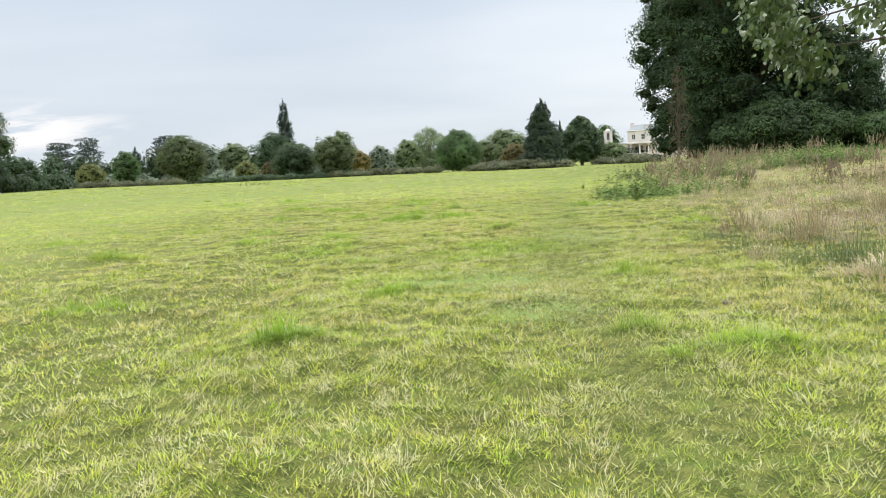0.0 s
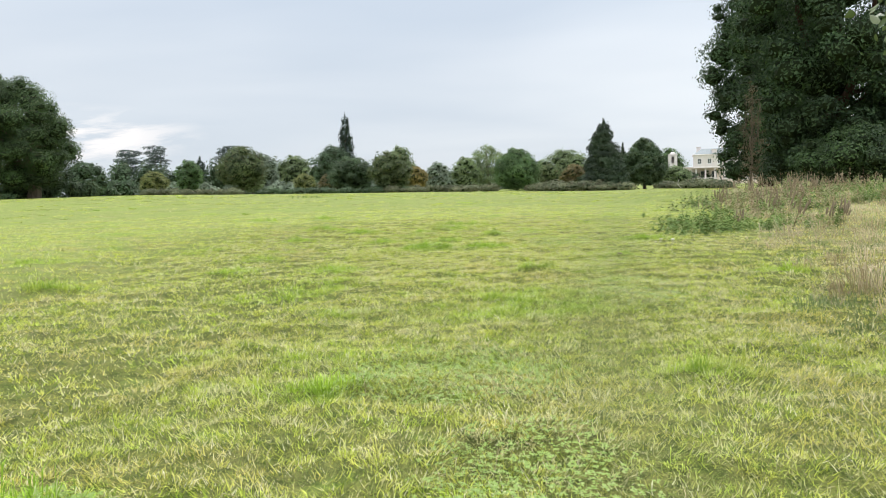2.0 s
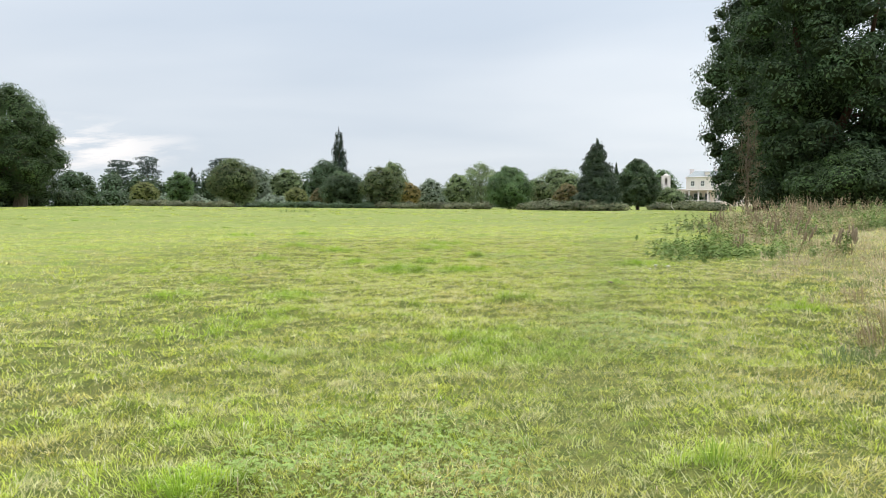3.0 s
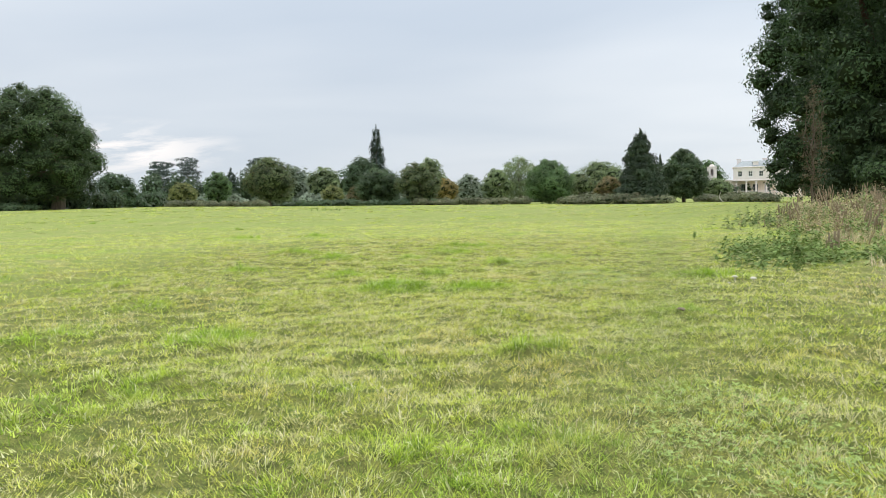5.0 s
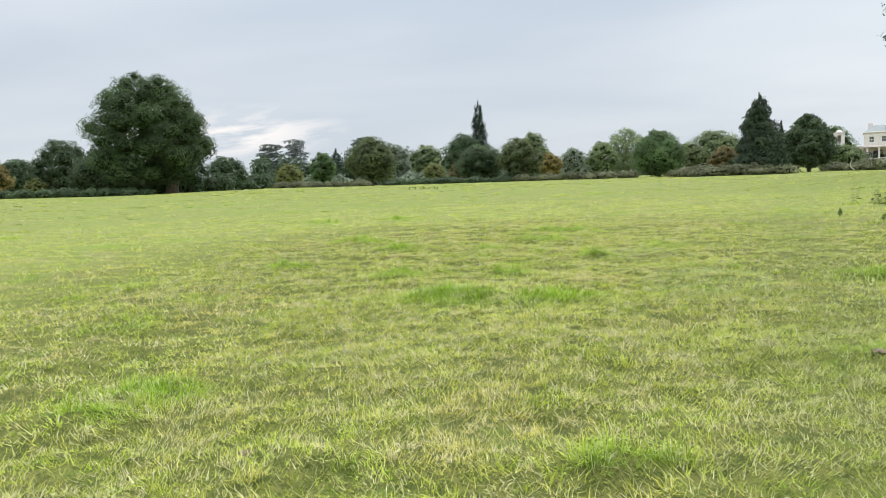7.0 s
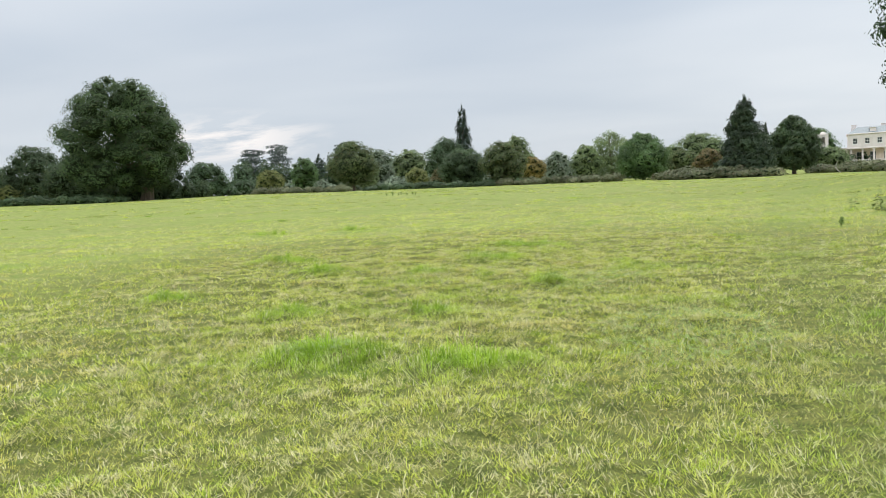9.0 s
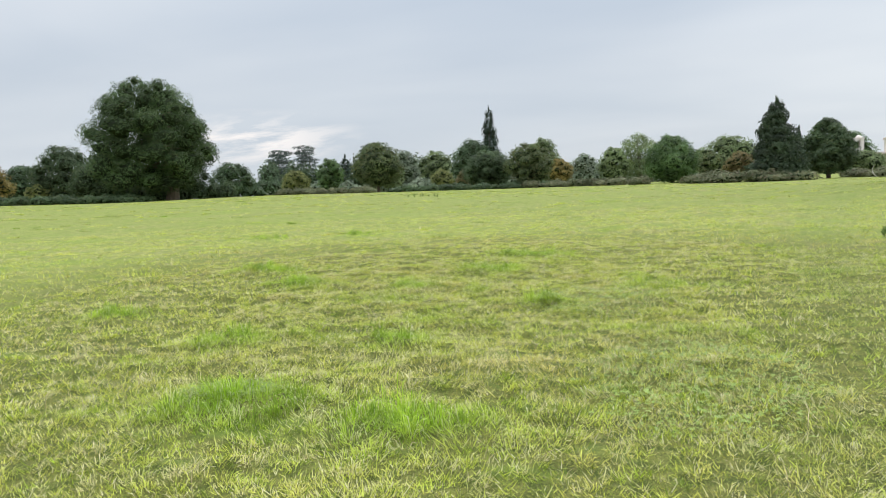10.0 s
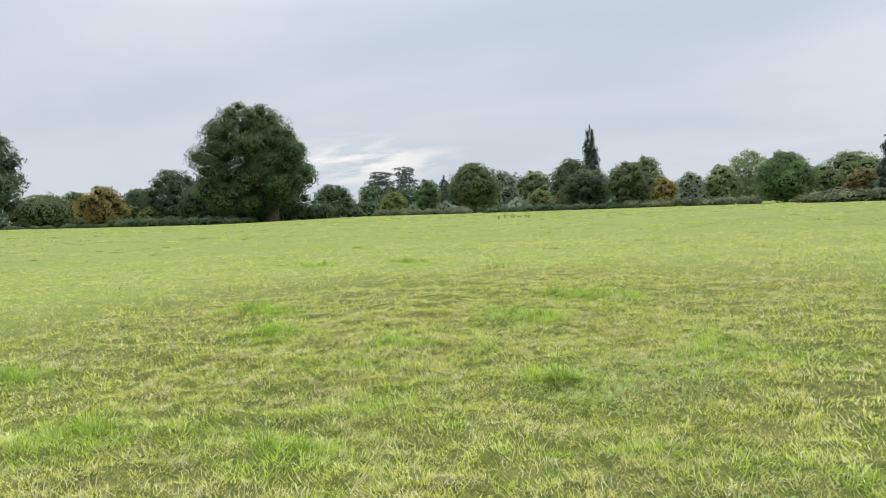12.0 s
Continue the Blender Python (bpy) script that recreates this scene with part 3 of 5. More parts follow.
def tube(bm, pts, radii, sides=7):
    """A tapered limb along points, closed at its end."""
    rings = []
    for i, p in enumerate(pts):
        d = (pts[min(i + 1, len(pts) - 1)] - pts[max(i - 1, 0)]).normalized()
        side = d.orthogonal().normalized()
        other = d.cross(side)
        rings.append([bm.verts.new(p + (side * math.cos(a) + other * math.sin(a)) * radii[i]) for a in (2 * math.pi * k / sides for k in range(sides))])
    for lo, hi in zip(rings, rings[1:]):
        q = min(range(sides), key=lambda s: (hi[s].co - lo[0].co).length)
        flip = 1 if (hi[(q + 1) % sides].co - lo[1].co).length < (hi[(q - 1) % sides].co - lo[1].co).length else -1
        for k in range(sides):
            bm.faces.new((lo[k], lo[(k + 1) % sides], hi[(q + flip * (k + 1)) % sides], hi[(q + flip * k) % sides]))
    bm.faces.new(rings[-1])


def crooked(a, b, rng, bends=4, sway=0.08):
    a, b = Vector(a), Vector(b)
    d = (b - a).length
    return [a.lerp(b, i / bends) + Vector(rng.normal(0, sway * d, 3)) * (0 < i < bends) for i in range(bends + 1)]


def leaves(name, lobes, count, size, rng, material, parent, droop=0.0, ragged=0.35, label="", aspect=0.62, floor=0.05):
    """A crown: leaf sprays over many lobes (x, y, z, radius, half height), outside its neighbours, with gaps and an uneven outline."""
    lobes = np.asarray(lobes, float)
    share = lobes[:, 3] * np.maximum(lobes[:, 4], 0.4 * lobes[:, 3])
    tries = count * (3 if len(lobes) > 8 else 1)
    which = rng.choice(len(lobes), tries, p=share / share.sum())
    d = rng.normal(0, 1, (tries, 3))
    # leaves gather on lobe tops; dark cores below stand for shaded undersides
    d[:, 2] += 0.45
    d /= np.linalg.norm(d, axis=1)[:, None]
    r = 1 - ragged * rng.uniform(0, 1, tries) ** 1.5 + 0.05 * rng.normal(0, 1, tries)
    bump = 1 + 0.30 * np.sin(d[:, 0] * 5 + which * 1.7) * np.sin(d[:, 1] * 6 + which) * np.sin(d[:, 2] * 5 + which * 0.6)
    at = lobes[which, :3] + (r * bump)[:, None] * d * np.stack([lobes[which, 3], lobes[which, 3], lobes[which, 4]], 1)
    if tries > count:
        free = np.ones(tries, bool)
        for k, (x, y, z, w, h) in enumerate(lobes):
            q = ((at[:, 0] - x) ** 2 + (at[:, 1] - y) ** 2) / (0.72 * w) ** 2 + (at[:, 2] - z) ** 2 / (0.72 * h) ** 2
            free &= (q > 1) | (which == k)
        keep = np.flatnonzero(free)[:count]
        at, d, which = at[keep], d[keep], which[keep]
    n = len(at)
    # random tone per lobe, imitating lit and shaded clumps
    lobe_shade = rng.uniform(-0.28, 0.28, len(lobes))[which]
    at[:, 2] = np.maximum(at[:, 2], floor)
    face = 1.35 * d + rng.normal(0, 0.50, (n, 3)) + np.array([0, 0, 0.35])
    face /= np.linalg.norm(face, axis=1)[:, None]
    side = np.cross(face, rng.normal(0, 1, (n, 3)) + np.array([0, 0, 0.01]))
    side /= np.linalg.norm(side, axis=1)[:, None]
    along = np.cross(face, side)
    along[:, 2] -= droop
    s = (size * rng.uniform(0.6, 1.35, n))[:, None]
    co = np.stack([at - along * s * 0.5, at + side * s * aspect * 0.5 - along * s * 0.08, at + along * s * 0.5, at - side * s * aspect * 0.5 - along * s * 0.08], 1)
    co += face[:, None, :] * s[:, None, :] * np.array([0, 0.10, 0, 0.10])[None, :, None]
    i = np.arange(n)[:, None] * 4
    me = fill(bpy.data.meshes.new(name), co.reshape(-1, 3), [i + np.array([0, 1, 2]), i + np.array([0, 2, 3])])
    set_points(me, "lobe_shade", np.repeat(lobe_shade, 4))
    me.materials.append(material)
    ob = new(name, me)
    ob.parent = parent
    return tagged(ob, label)


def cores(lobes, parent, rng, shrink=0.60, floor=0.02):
    """Knobbly filler in every lobe of a crown, coloured dark for the shade inside."""
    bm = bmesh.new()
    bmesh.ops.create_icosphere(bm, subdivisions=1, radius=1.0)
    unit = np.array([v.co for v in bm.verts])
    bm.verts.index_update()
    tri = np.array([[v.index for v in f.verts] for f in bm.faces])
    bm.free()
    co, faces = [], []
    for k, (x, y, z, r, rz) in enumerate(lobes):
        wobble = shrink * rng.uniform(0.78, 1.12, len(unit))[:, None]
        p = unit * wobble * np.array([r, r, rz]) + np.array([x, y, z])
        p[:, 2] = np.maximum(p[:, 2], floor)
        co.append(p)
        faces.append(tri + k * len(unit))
    me = fill(bpy.data.meshes.new("crown_core"), np.concatenate(co), [np.concatenate(faces)])
    me.materials.append(CORE_SHADE)
    ob = new("crown_core", me)
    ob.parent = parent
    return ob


def round_lobes(rng, h, w, low, n=26, swell=0.24, point=0.0, foot=0.70, reach=1.14):
    """Lobes that fill a rounded crown of height h, width w, whose foliage starts at low."""
    out = []
    for i in range(n):
        u = ((i + 0.5) / n) ** 1.05
        a = i * 2.39996 + rng.uniform(-0.4, 0.4)
        belly = min(1.0, foot + (0.15 + foot) * u) * math.sqrt(max(0.0, 1 - max(0.0, (u - 0.36) / 0.66) ** (2.3 - point)))
        r = w * swell * rng.uniform(0.42, 1.12) * (0.62 + 0.38 * belly)
        k = max(0.0, belly * w / 2 - r * 0.8) * rng.uniform(0.78, reach)
        rz = r * rng.uniform(0.62, 0.85)
        z = low + 0.75 * rz + u * (h - low - 1.75 * rz)
        out.append((math.cos(a) * k, math.sin(a) * k, z, r, rz))
    for u, k in ((0.12, 0.24), (0.34, 0.32), (0.58, 0.30), (0.78, 0.18)):
        out.append((0, 0, low + u * (h - low), w * k, 0.16 * (h - low)))
    return out


def cone_lobes(rng, h, w, low, tiers=12, power=0.85, ragged=0.25):
    """Drooping tiers of a conifer."""
    out = []
    for i in range(tiers):
        u = i / (tiers - 1)
        z = low + (h - low) * u
        ring = w / 2 * (1 - u) ** power * (1 if u > 0.08 else 0.85) + 0.02 * w
        n = max(1, int(9 * (1 - u) + 1.5))
        a0 = rng.uniform(0, 6.28)
        for k in range(n):
            a = a0 + 6.283 * k / n + rng.uniform(-0.25, 0.25)
            r = ring * rng.uniform(0.40, 0.58) + 0.02 * w
            d = max(0, ring - r * 0.9) * rng.uniform(1 - ragged, 1 + 1.6 * ragged)
            out.append((math.cos(a) * d, math.sin(a) * d, z - 0.10 * ring + rng.uniform(-0.2, 0.2) * (h - low) / tiers, r * rng.uniform(0.9, 1.15), max(r * 0.5, (h - low) / tiers * 1.1)))
    out.append((0, 0, h - 0.03 * h, 0.02 * w + 0.05, 0.04 * h))
    return out


def plate_lobes(rng, h, w, low):
    """Spreading tiers of an old cedar, close together below, with a ragged table on top."""
    out = []
    for i in range(11):
        u = i / 10
        ring = w / 2 * (1.0 - 0.45 * u) * rng.uniform(0.8, 1.1)
        for k in range(7 if i < 10 else 5):
            a = 6.283 * k / 7 + rng.uniform(-0.5, 0.5) + i
            d = ring * rng.uniform(0.25, 0.85)
            r = w * rng.uniform(0.10, 0.19)
            z = low + (h - low) * min(1.0, max(0.0, u + rng.uniform(-0.05, 0.05)))
            out.append((math.cos(a) * d, math.sin(a) * d, z - 0.10 * d, r, r * rng.uniform(0.22, 0.40)))
    return out


def tree(name, label, x, y, h, w, material, seed, kind="round", low=None, count=4200, size=0.42, trunk=None, bark=None, group="", sink=0.0, n=26, ragged=0.27, limbs=6, shift=(0, 0), point=0.0, swell=0.24, aspect=0.62, dense=0.62, foot=0.70, reach=1.14):
    rng = np.random.default_rng(seed)
    root = new(name)
    root.location = (x, y, float(height(x, y)) - sink)
    low = (0.05 if kind == "round" else 0.04) * h if low is None else low
    trunk = trunk or max(0.10, 0.028 * h)
    if kind == "round":
        lobes = round_lobes(rng, h, w, low, n, swell, point, foot, reach)
    elif kind == "cone":
        lobes = cone_lobes(rng, h, w, low, max(8, n // 2), 0.85 - point)
    else:
        lobes = plate_lobes(rng, h, w, low)
    lobes = [(a + shift[0], b + shift[1], c, d, e) for a, b, c, d, e in lobes]
    bm = bmesh.new()
    tube(bm, crooked((0, 0, -0.15), (rng.normal(0, 0.02 * w), rng.normal(0, 0.02 * w), h * 0.86), rng, 6, 0.012), [trunk * k for k in (1.35, 1.0, 0.85, 0.7, 0.5, 0.32, 0.12)], 9)
    for k in range(limbs):
        to = lobes[int(rng.integers(0, len(lobes)))]
        z0 = min(h * rng.uniform(0.15, 0.55), to[2])
        tube(bm, crooked((0, 0, z0), to[:3], rng, 4, 0.06), [trunk * c for c in (0.42, 0.32, 0.22, 0.14, 0.05)], 6)
    part("trunk", bm, bark or BARK, root)
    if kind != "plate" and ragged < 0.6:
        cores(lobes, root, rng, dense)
    leaves("crown", lobes, int(count * 1.45), size * 0.90, rng, material, root, 0.25 if kind == "cone" else 0.08, ragged, "", aspect)
    return tagged(root, label, "shrub" if name in ("shrub", "bush") else "tree", group)


FAR = "parkland trees"
tree("tree", "tall dark green broadleaved tree at the field corner", -119.5, 101, 18.2, 17, DEEP, 11, count=11000, size=0.5)
tree("tree", "low olive green tree in the far tree line", -171.2, 153.6, 9.4, 18, OLIVE, 12, count=4200, size=0.6, group=FAR)
tree("tree", "rounded olive tree in the far tree line", -189.4, 178.2, 11.4, 12, OLIVE, 13, count=3000, size=0.6, group=FAR)
tree("chestnut_tree", "golden brown horse chestnut in early autumn", -131.8, 136.9, 9.4, 10.5, GOLD, 14, low=0.3, count=5200, size=0.42, group=FAR)
tree("tree", "dark green tree in the far tree line", -162.3, 176.8, 11.1, 12.5, DEEP, 15, count=3400, size=0.6, group=FAR)
tree("bush", "yellow-green rounded bush beside the big oak", -117.2, 136.6, 4.4, 6.3, LIME, 16, low=0.1, count=2200, size=0.35)
tree("holly_tree", "dense dark green holly beside the big oak", -114.5, 140, 12.2, 13, HEDGE, 17, low=0.3, count=7000, size=0.42)
tree("holly_tree", "dark green holly thicket under the big oak", -104, 139, 9.5, 15, HEDGE, 18, low=0.2, count=6000, size=0.42)
tree("oak_tree", "great spreading oak with a short thick trunk", -86.3, 135.5, 22.6, 22.5, OAK, 19, low=1.7, count=38000, size=0.36, trunk=0.95, n=84, ragged=0.34, limbs=16, shift=(-2.9, -1.8), swell=0.155, dense=0.60, foot=0.76, reach=1.10)
tree("pine_tree", "dark pine leaning out behind the big oak", -90.5, 147, 18.5, 12, NEEDLE, 20, low=1, count=7000, size=0.45, n=20)
tree("tree", "small dark tree at the field edge", -114.0, 200.7, 10, 12.5, DEEP, 21, low=0.1, count=4200, size=0.5, group=FAR)
tree("cedar_tree", "old cedar with flat dark tiers", -150, 294.4, 17.8, 16, BLUISH, 22, "plate", low=1, count=7500, size=0.55)
tree("cedar_tree", "old cedar with a flat table top", -142.5, 302.6, 19.6, 14, BLUISH, 23, "plate", low=5, count=5000, size=0.55)
tree("tree", "rounded yellow-green tree in the far tree line", -93.9, 199, 6.8, 8, LIME, 24, low=0.2, count=3000, size=0.42, group=FAR)
tree("tree", "dark green pointed tree in the far tree line", -89.7, 211.8, 10.2, 8.6, GREEN, 25, low=0.3, count=3200, size=0.48, group=FAR)
tree("conifer_tree", "blue-green conifer behind the tree line", -113.7, 277.6, 13.5, 13, BLUISH, 26, "cone", count=2600, size=0.6, group=FAR)
tree("cedar_tree", "cedar behind the tree line", -97, 262, 16.5, 11, BLUISH, 27, "plate", low=3, count=3200, size=0.6)
tree("ash_tree", "broad olive-brown tree turning in autumn", -62.5, 179.4, 11.8, 11.5, OLIVE, 28, low=1.2, count=7000, size=0.40, n=36)
tree("tree", "light green tree in the far tree line", -72, 214, 8.6, 7.5, LIGHT, 29, low=0.3, count=2400, size=0.45, group=FAR)
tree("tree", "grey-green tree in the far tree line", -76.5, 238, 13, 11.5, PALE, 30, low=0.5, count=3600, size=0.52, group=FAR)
tree("tree", "light green tree in the far tree line", -70.1, 250.4, 13, 12.5, LIGHT, 31, low=0.5, count=3800, size=0.52, group=FAR)
tree("shrub", "yellow-brown shrub by the bramble hedge", -51.2, 193.3, 5.2, 6, LIME, 32, low=0.1, count=1800, size=0.40)
tree("shrub", "rust-brown shrub by the bramble hedge", -43.5, 187, 4.8, 5.2, RUST, 33, low=0.1, count=1500, size=0.38)
tree("spire_tree", "tall narrow redwood spire above the tree line", -61.8, 293.6, 28.8, 8.6, BLUISH, 34, "cone", low=1, count=6000, size=0.5, n=30, point=0.38)
tree("tree", "dark green rounded tree in the far tree line", -46.3, 204.8, 13, 12.5, DEEP, 35, low=0.5, count=5200, size=0.46, group=FAR)
tree("yew_tree", "wide blue-green bushy tree at the field edge", -33, 164, 8.0, 11, HEDGE, 36, low=0.1, count=7500, size=0.36)
tree("tree", "olive-brown rounded tree at the field edge", -23.4, 158.3, 8.7, 9.6, OLIVE, 37, low=0.4, count=6500, size=0.36)
tree("tree", "light green tree showing above its neighbour", -30, 217.6, 13.2, 10, LIGHT, 38, low=0.5, count=3400, size=0.48, group=FAR)
tree("tree", "yellow and orange tree turning in autumn", -23, 196, 6.6, 7, GOLD, 39, low=0.3, count=2600, size=0.42, group=FAR)
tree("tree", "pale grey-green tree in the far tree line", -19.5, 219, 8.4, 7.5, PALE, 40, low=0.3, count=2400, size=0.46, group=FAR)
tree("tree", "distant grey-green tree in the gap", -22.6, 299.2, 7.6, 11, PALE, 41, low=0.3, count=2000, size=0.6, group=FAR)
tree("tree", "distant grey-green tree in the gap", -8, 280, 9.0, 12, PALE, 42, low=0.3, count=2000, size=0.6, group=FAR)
tree("tree", "light green feathery tree at the field edge", -4.4, 189.9, 11.3, 10.5, LIGHT, 43, low=0.5, count=4800, size=0.42, group=FAR, ragged=0.6)
tree("tree", "light green tree at the field edge", -9.5, 186, 8.4, 8, LIGHT, 44, low=0.3, count=3000, size=0.42, group=FAR)
tree("tree", "fresh green rounded tree at the field edge", 2.2, 155, 8.6, 10.2, GREEN, 45, low=0.2, count=10000, size=0.36, point=0.6)
tree("tree", "grey-green tree in the far tree line", 9.8, 219.8, 8, 8, DEEP, 46, low=0.3, count=2400, size=0.46, group=FAR)
tree("tree", "light green spreading tree behind the conifer", 16.0, 209.3, 10.8, 15, LIGHT, 47, low=0.4, count=5200, size=0.46, group=FAR)
tree("tree", "olive green tree in the far tree line", 10.5, 185, 6.2, 8, OLIVE, 48, low=0.3, count=2600, size=0.42, group=FAR)
tree("shrub", "rust-brown thorn bush beside the conifer", 14.6, 169.3, 5.6, 6.2, RUST, 49, low=0.1, count=2600, size=0.36)
tree("conifer_tree", "dark green broad conical conifer", 16.7, 134, 11.2, 7.8, NEEDLE, 50, "cone", low=0.2, count=15000, size=0.34, n=24, point=0.25)
tree("conifer_tree", "dark conifer behind the tree line", 29.3, 197.8, 10.4, 5.5, NEEDLE, 51, "cone", low=0.2, count=2600, size=0.46, group=FAR)
tree("tree", "dark green tree with a visible trunk near the mansion", 25.3, 144.7, 9.4, 9.2, HEDGE, 52, low=0.9, count=12000, size=0.32, n=60, point=1.35, swell=0.17)
tree("tree", "green tree behind the mansion wing", 69, 335, 16, 15, GREEN, 53, low=0.5, count=3800, size=0.6, group=FAR)
tree("shrub", "grey-green shrub in front of the mansion", 38.7, 180.9, 5.0, 8.4, LIGHT, 54, low=0.1, count=2800, size=0.40)

# the dark evergreen group on the bank
EVER = "evergreen group on the bank"
tree("redwood_tree", "tall dark redwood with lobed foliage down to the ground", 25.6, 80, 28, 14.0, REDWOOD, 61, low=0.6, count=32000, size=0.32, dense=0.64, foot=0.60, trunk=0.6, bark=BARK_RED, group=EVER, n=150, ragged=0.35, swell=0.15, aspect=0.5, point=1.5, reach=1.08)
tree("redwood_tree", "broad dark evergreen with drooping green sprays", 23.4, 60, 24, 14, REDWOOD, 62, low=0.3, count=52000, size=0.30, dense=0.64, trunk=0.8, bark=BARK_RED, group=EVER, n=170, ragged=0.35, swell=0.135, aspect=0.45, point=0.4, reach=1.05)
tree("yew_tree", "dark yew at the end of the evergreens", 28.2, 57.0, 9.5, 7.5, REDWOOD, 64, low=0.2, count=12000, size=0.27, dense=0.70, bark=BARK_RED, group=EVER, n=70, swell=0.16, aspect=0.45)

# low bramble hedges along the rim of the field


def thicket(name, label, pts, tall, deep, material, seed, per=260, size=0.38):
    """A low tangled hedge along a line of points."""
    rng = np.random.default_rng(seed)
    root = new(name)
    ox, oy = pts[0]
    oz = float(height(ox, oy))
    root.location = (ox, oy, oz)
    lobes = []
    for (ax, ay), (bx, by) in zip(pts[:-1], pts[1:]):
        d = math.hypot(bx - ax, by - ay)
        for k in range(max(2, int(d / (0.22 * deep)))):
            t = rng.uniform(0, 1)
            x, y = ax + t * (bx - ax) + rng.normal(0, 0.25 * deep), ay + t * (by - ay) + rng.normal(0, 0.25 * deep)
            h = tall * rng.uniform(0.55, 1.05)
            lobes.append((x - ox, y - oy, float(height(x, y)) - oz + 0.40 * h, deep * rng.uniform(0.3, 0.6), 0.60 * h))
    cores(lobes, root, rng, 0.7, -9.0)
    leaves("foliage", lobes, int(per * len(lobes)), size, rng, material, root, 0.1, 0.3, "", 0.62, -9.0)
    return tagged(root, label, "scrub" if name == "far_scrub" else "hedge")


def along(dist, turn):
    return (1 + dist * math.sin(radians(turn)), 8 + dist * math.cos(radians(turn)))


thicket("bramble_hedge", "low brown-green bramble hedge along the field edge", [along(172, -27), along(165, -24), along(160, -20.5)], 1.35, 3.0, BRAMBLE, 71)
thicket("bramble_hedge", "low green bramble hedge along the field edge", [along(156, -19), along(152, -13), along(148, -8)], 1.3, 3.0, HEDGE, 72)
thicket("bramble_hedge", "low brown-green bramble hedge along the field edge", [along(148, -9), along(142, -4), along(138, -1.6)], 1.3, 3.0, BRAMBLE, 73)
thicket("bramble_hedge", "broad mound of brown-green brambles", [along(128, 0.6), along(124, 4), along(122, 8)], 1.75, 4.0, BRAMBLE, 74)
thicket("bramble_hedge", "dark green brambles under the oak", [along(148, -45), along(144, -40), along(148, -36.5)], 1.5, 3.5, HEDGE, 75)
thicket("bramble_hedge", "low dark hedge at the field corner", [along(190, -58), along(185, -50), along(180, -45)], 0.9, 2.4, HEDGE, 76)
thicket("bramble_hedge", "dark brambles in front of the mansion", [along(150, 11.5), along(140, 13.5), along(130, 16)], 1.6, 4.0, BRAMBLE, 77)
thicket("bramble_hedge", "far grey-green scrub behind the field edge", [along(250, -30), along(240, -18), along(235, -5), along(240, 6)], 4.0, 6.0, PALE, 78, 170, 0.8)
thicket("bramble_hedge", "far green scrub behind the field edge", [along(270, -62), along(250, -50), along(240, -40), along(245, -33), along(250, -28)], 6.0, 8.0, DEEP, 79, 170, 0.8)
thicket("far_scrub", "far green wood edge behind the field trees", [along(275, -29), along(268, -22), along(262, -15), along(262, -9)], 12.0, 7.0, DEEP, 81, 190, 0.9)
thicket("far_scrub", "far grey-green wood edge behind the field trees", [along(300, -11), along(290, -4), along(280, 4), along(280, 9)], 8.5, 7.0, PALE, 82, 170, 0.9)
thicket("bramble_hedge", "dark undergrowth behind the oak", [along(166, -39.5), along(164, -36), along(164, -33), along(168, -30.5)], 3.4, 4.0, HEDGE, 83)
thicket("bramble_hedge", "far green scrub by the mansion", [along(290, 4), along(280, 10), along(330, 20), along(300, 30)], 6.0, 8.0, DEEP, 80, 170, 0.8)

# ---------------- the mansion ----------------


def box(bm, x0, x1, y0, y1, z0, z1, bevel=0.0):
    made = bmesh.ops.create_cube(bm, size=1.0)
    for v in made["verts"]:
        v.co = Vector(((x0 + x1) / 2 + v.co.x * (x1 - x0), (y0 + y1) / 2 + v.co.y * (y1 - y0), (z0 + z1) / 2 + v.co.z * (z1 - z0)))
    if bevel:
        edges = {e for v in made["verts"] for e in v.link_edges}
        bmesh.ops.bevel(bm, geom=list(edges), offset=bevel, segments=1, affect="EDGES")


def boxpart(name, dims, material, parent, label="", bevel=0.0):
    bm = bmesh.new()
    for d in dims:
        box(bm, *d, bevel)
    return part(name, bm, material, parent, label)


def pierced(x0, x1, z0, z1, y0, y1, holes):
    """Boxes of a wall that leave its openings (x0, x1, z0, z1) free; openings of one row share their heights."""
    out = []
    rows = sorted({(h[2], h[3]) for h in holes})
    z = z0
    for lo, hi in rows:
        out.append((x0, x1, y0, y1, z, lo))
        x = x0
        for h in sorted(h for h in holes if (h[2], h[3]) == (lo, hi)):
            out.append((x, h[0], y0, y1, lo, hi))
            x = h[1]
        out.append((x, x1, y0, y1, lo, hi))
        z = hi
    out.append((x0, x1, y0, y1, z, z1))
    return out


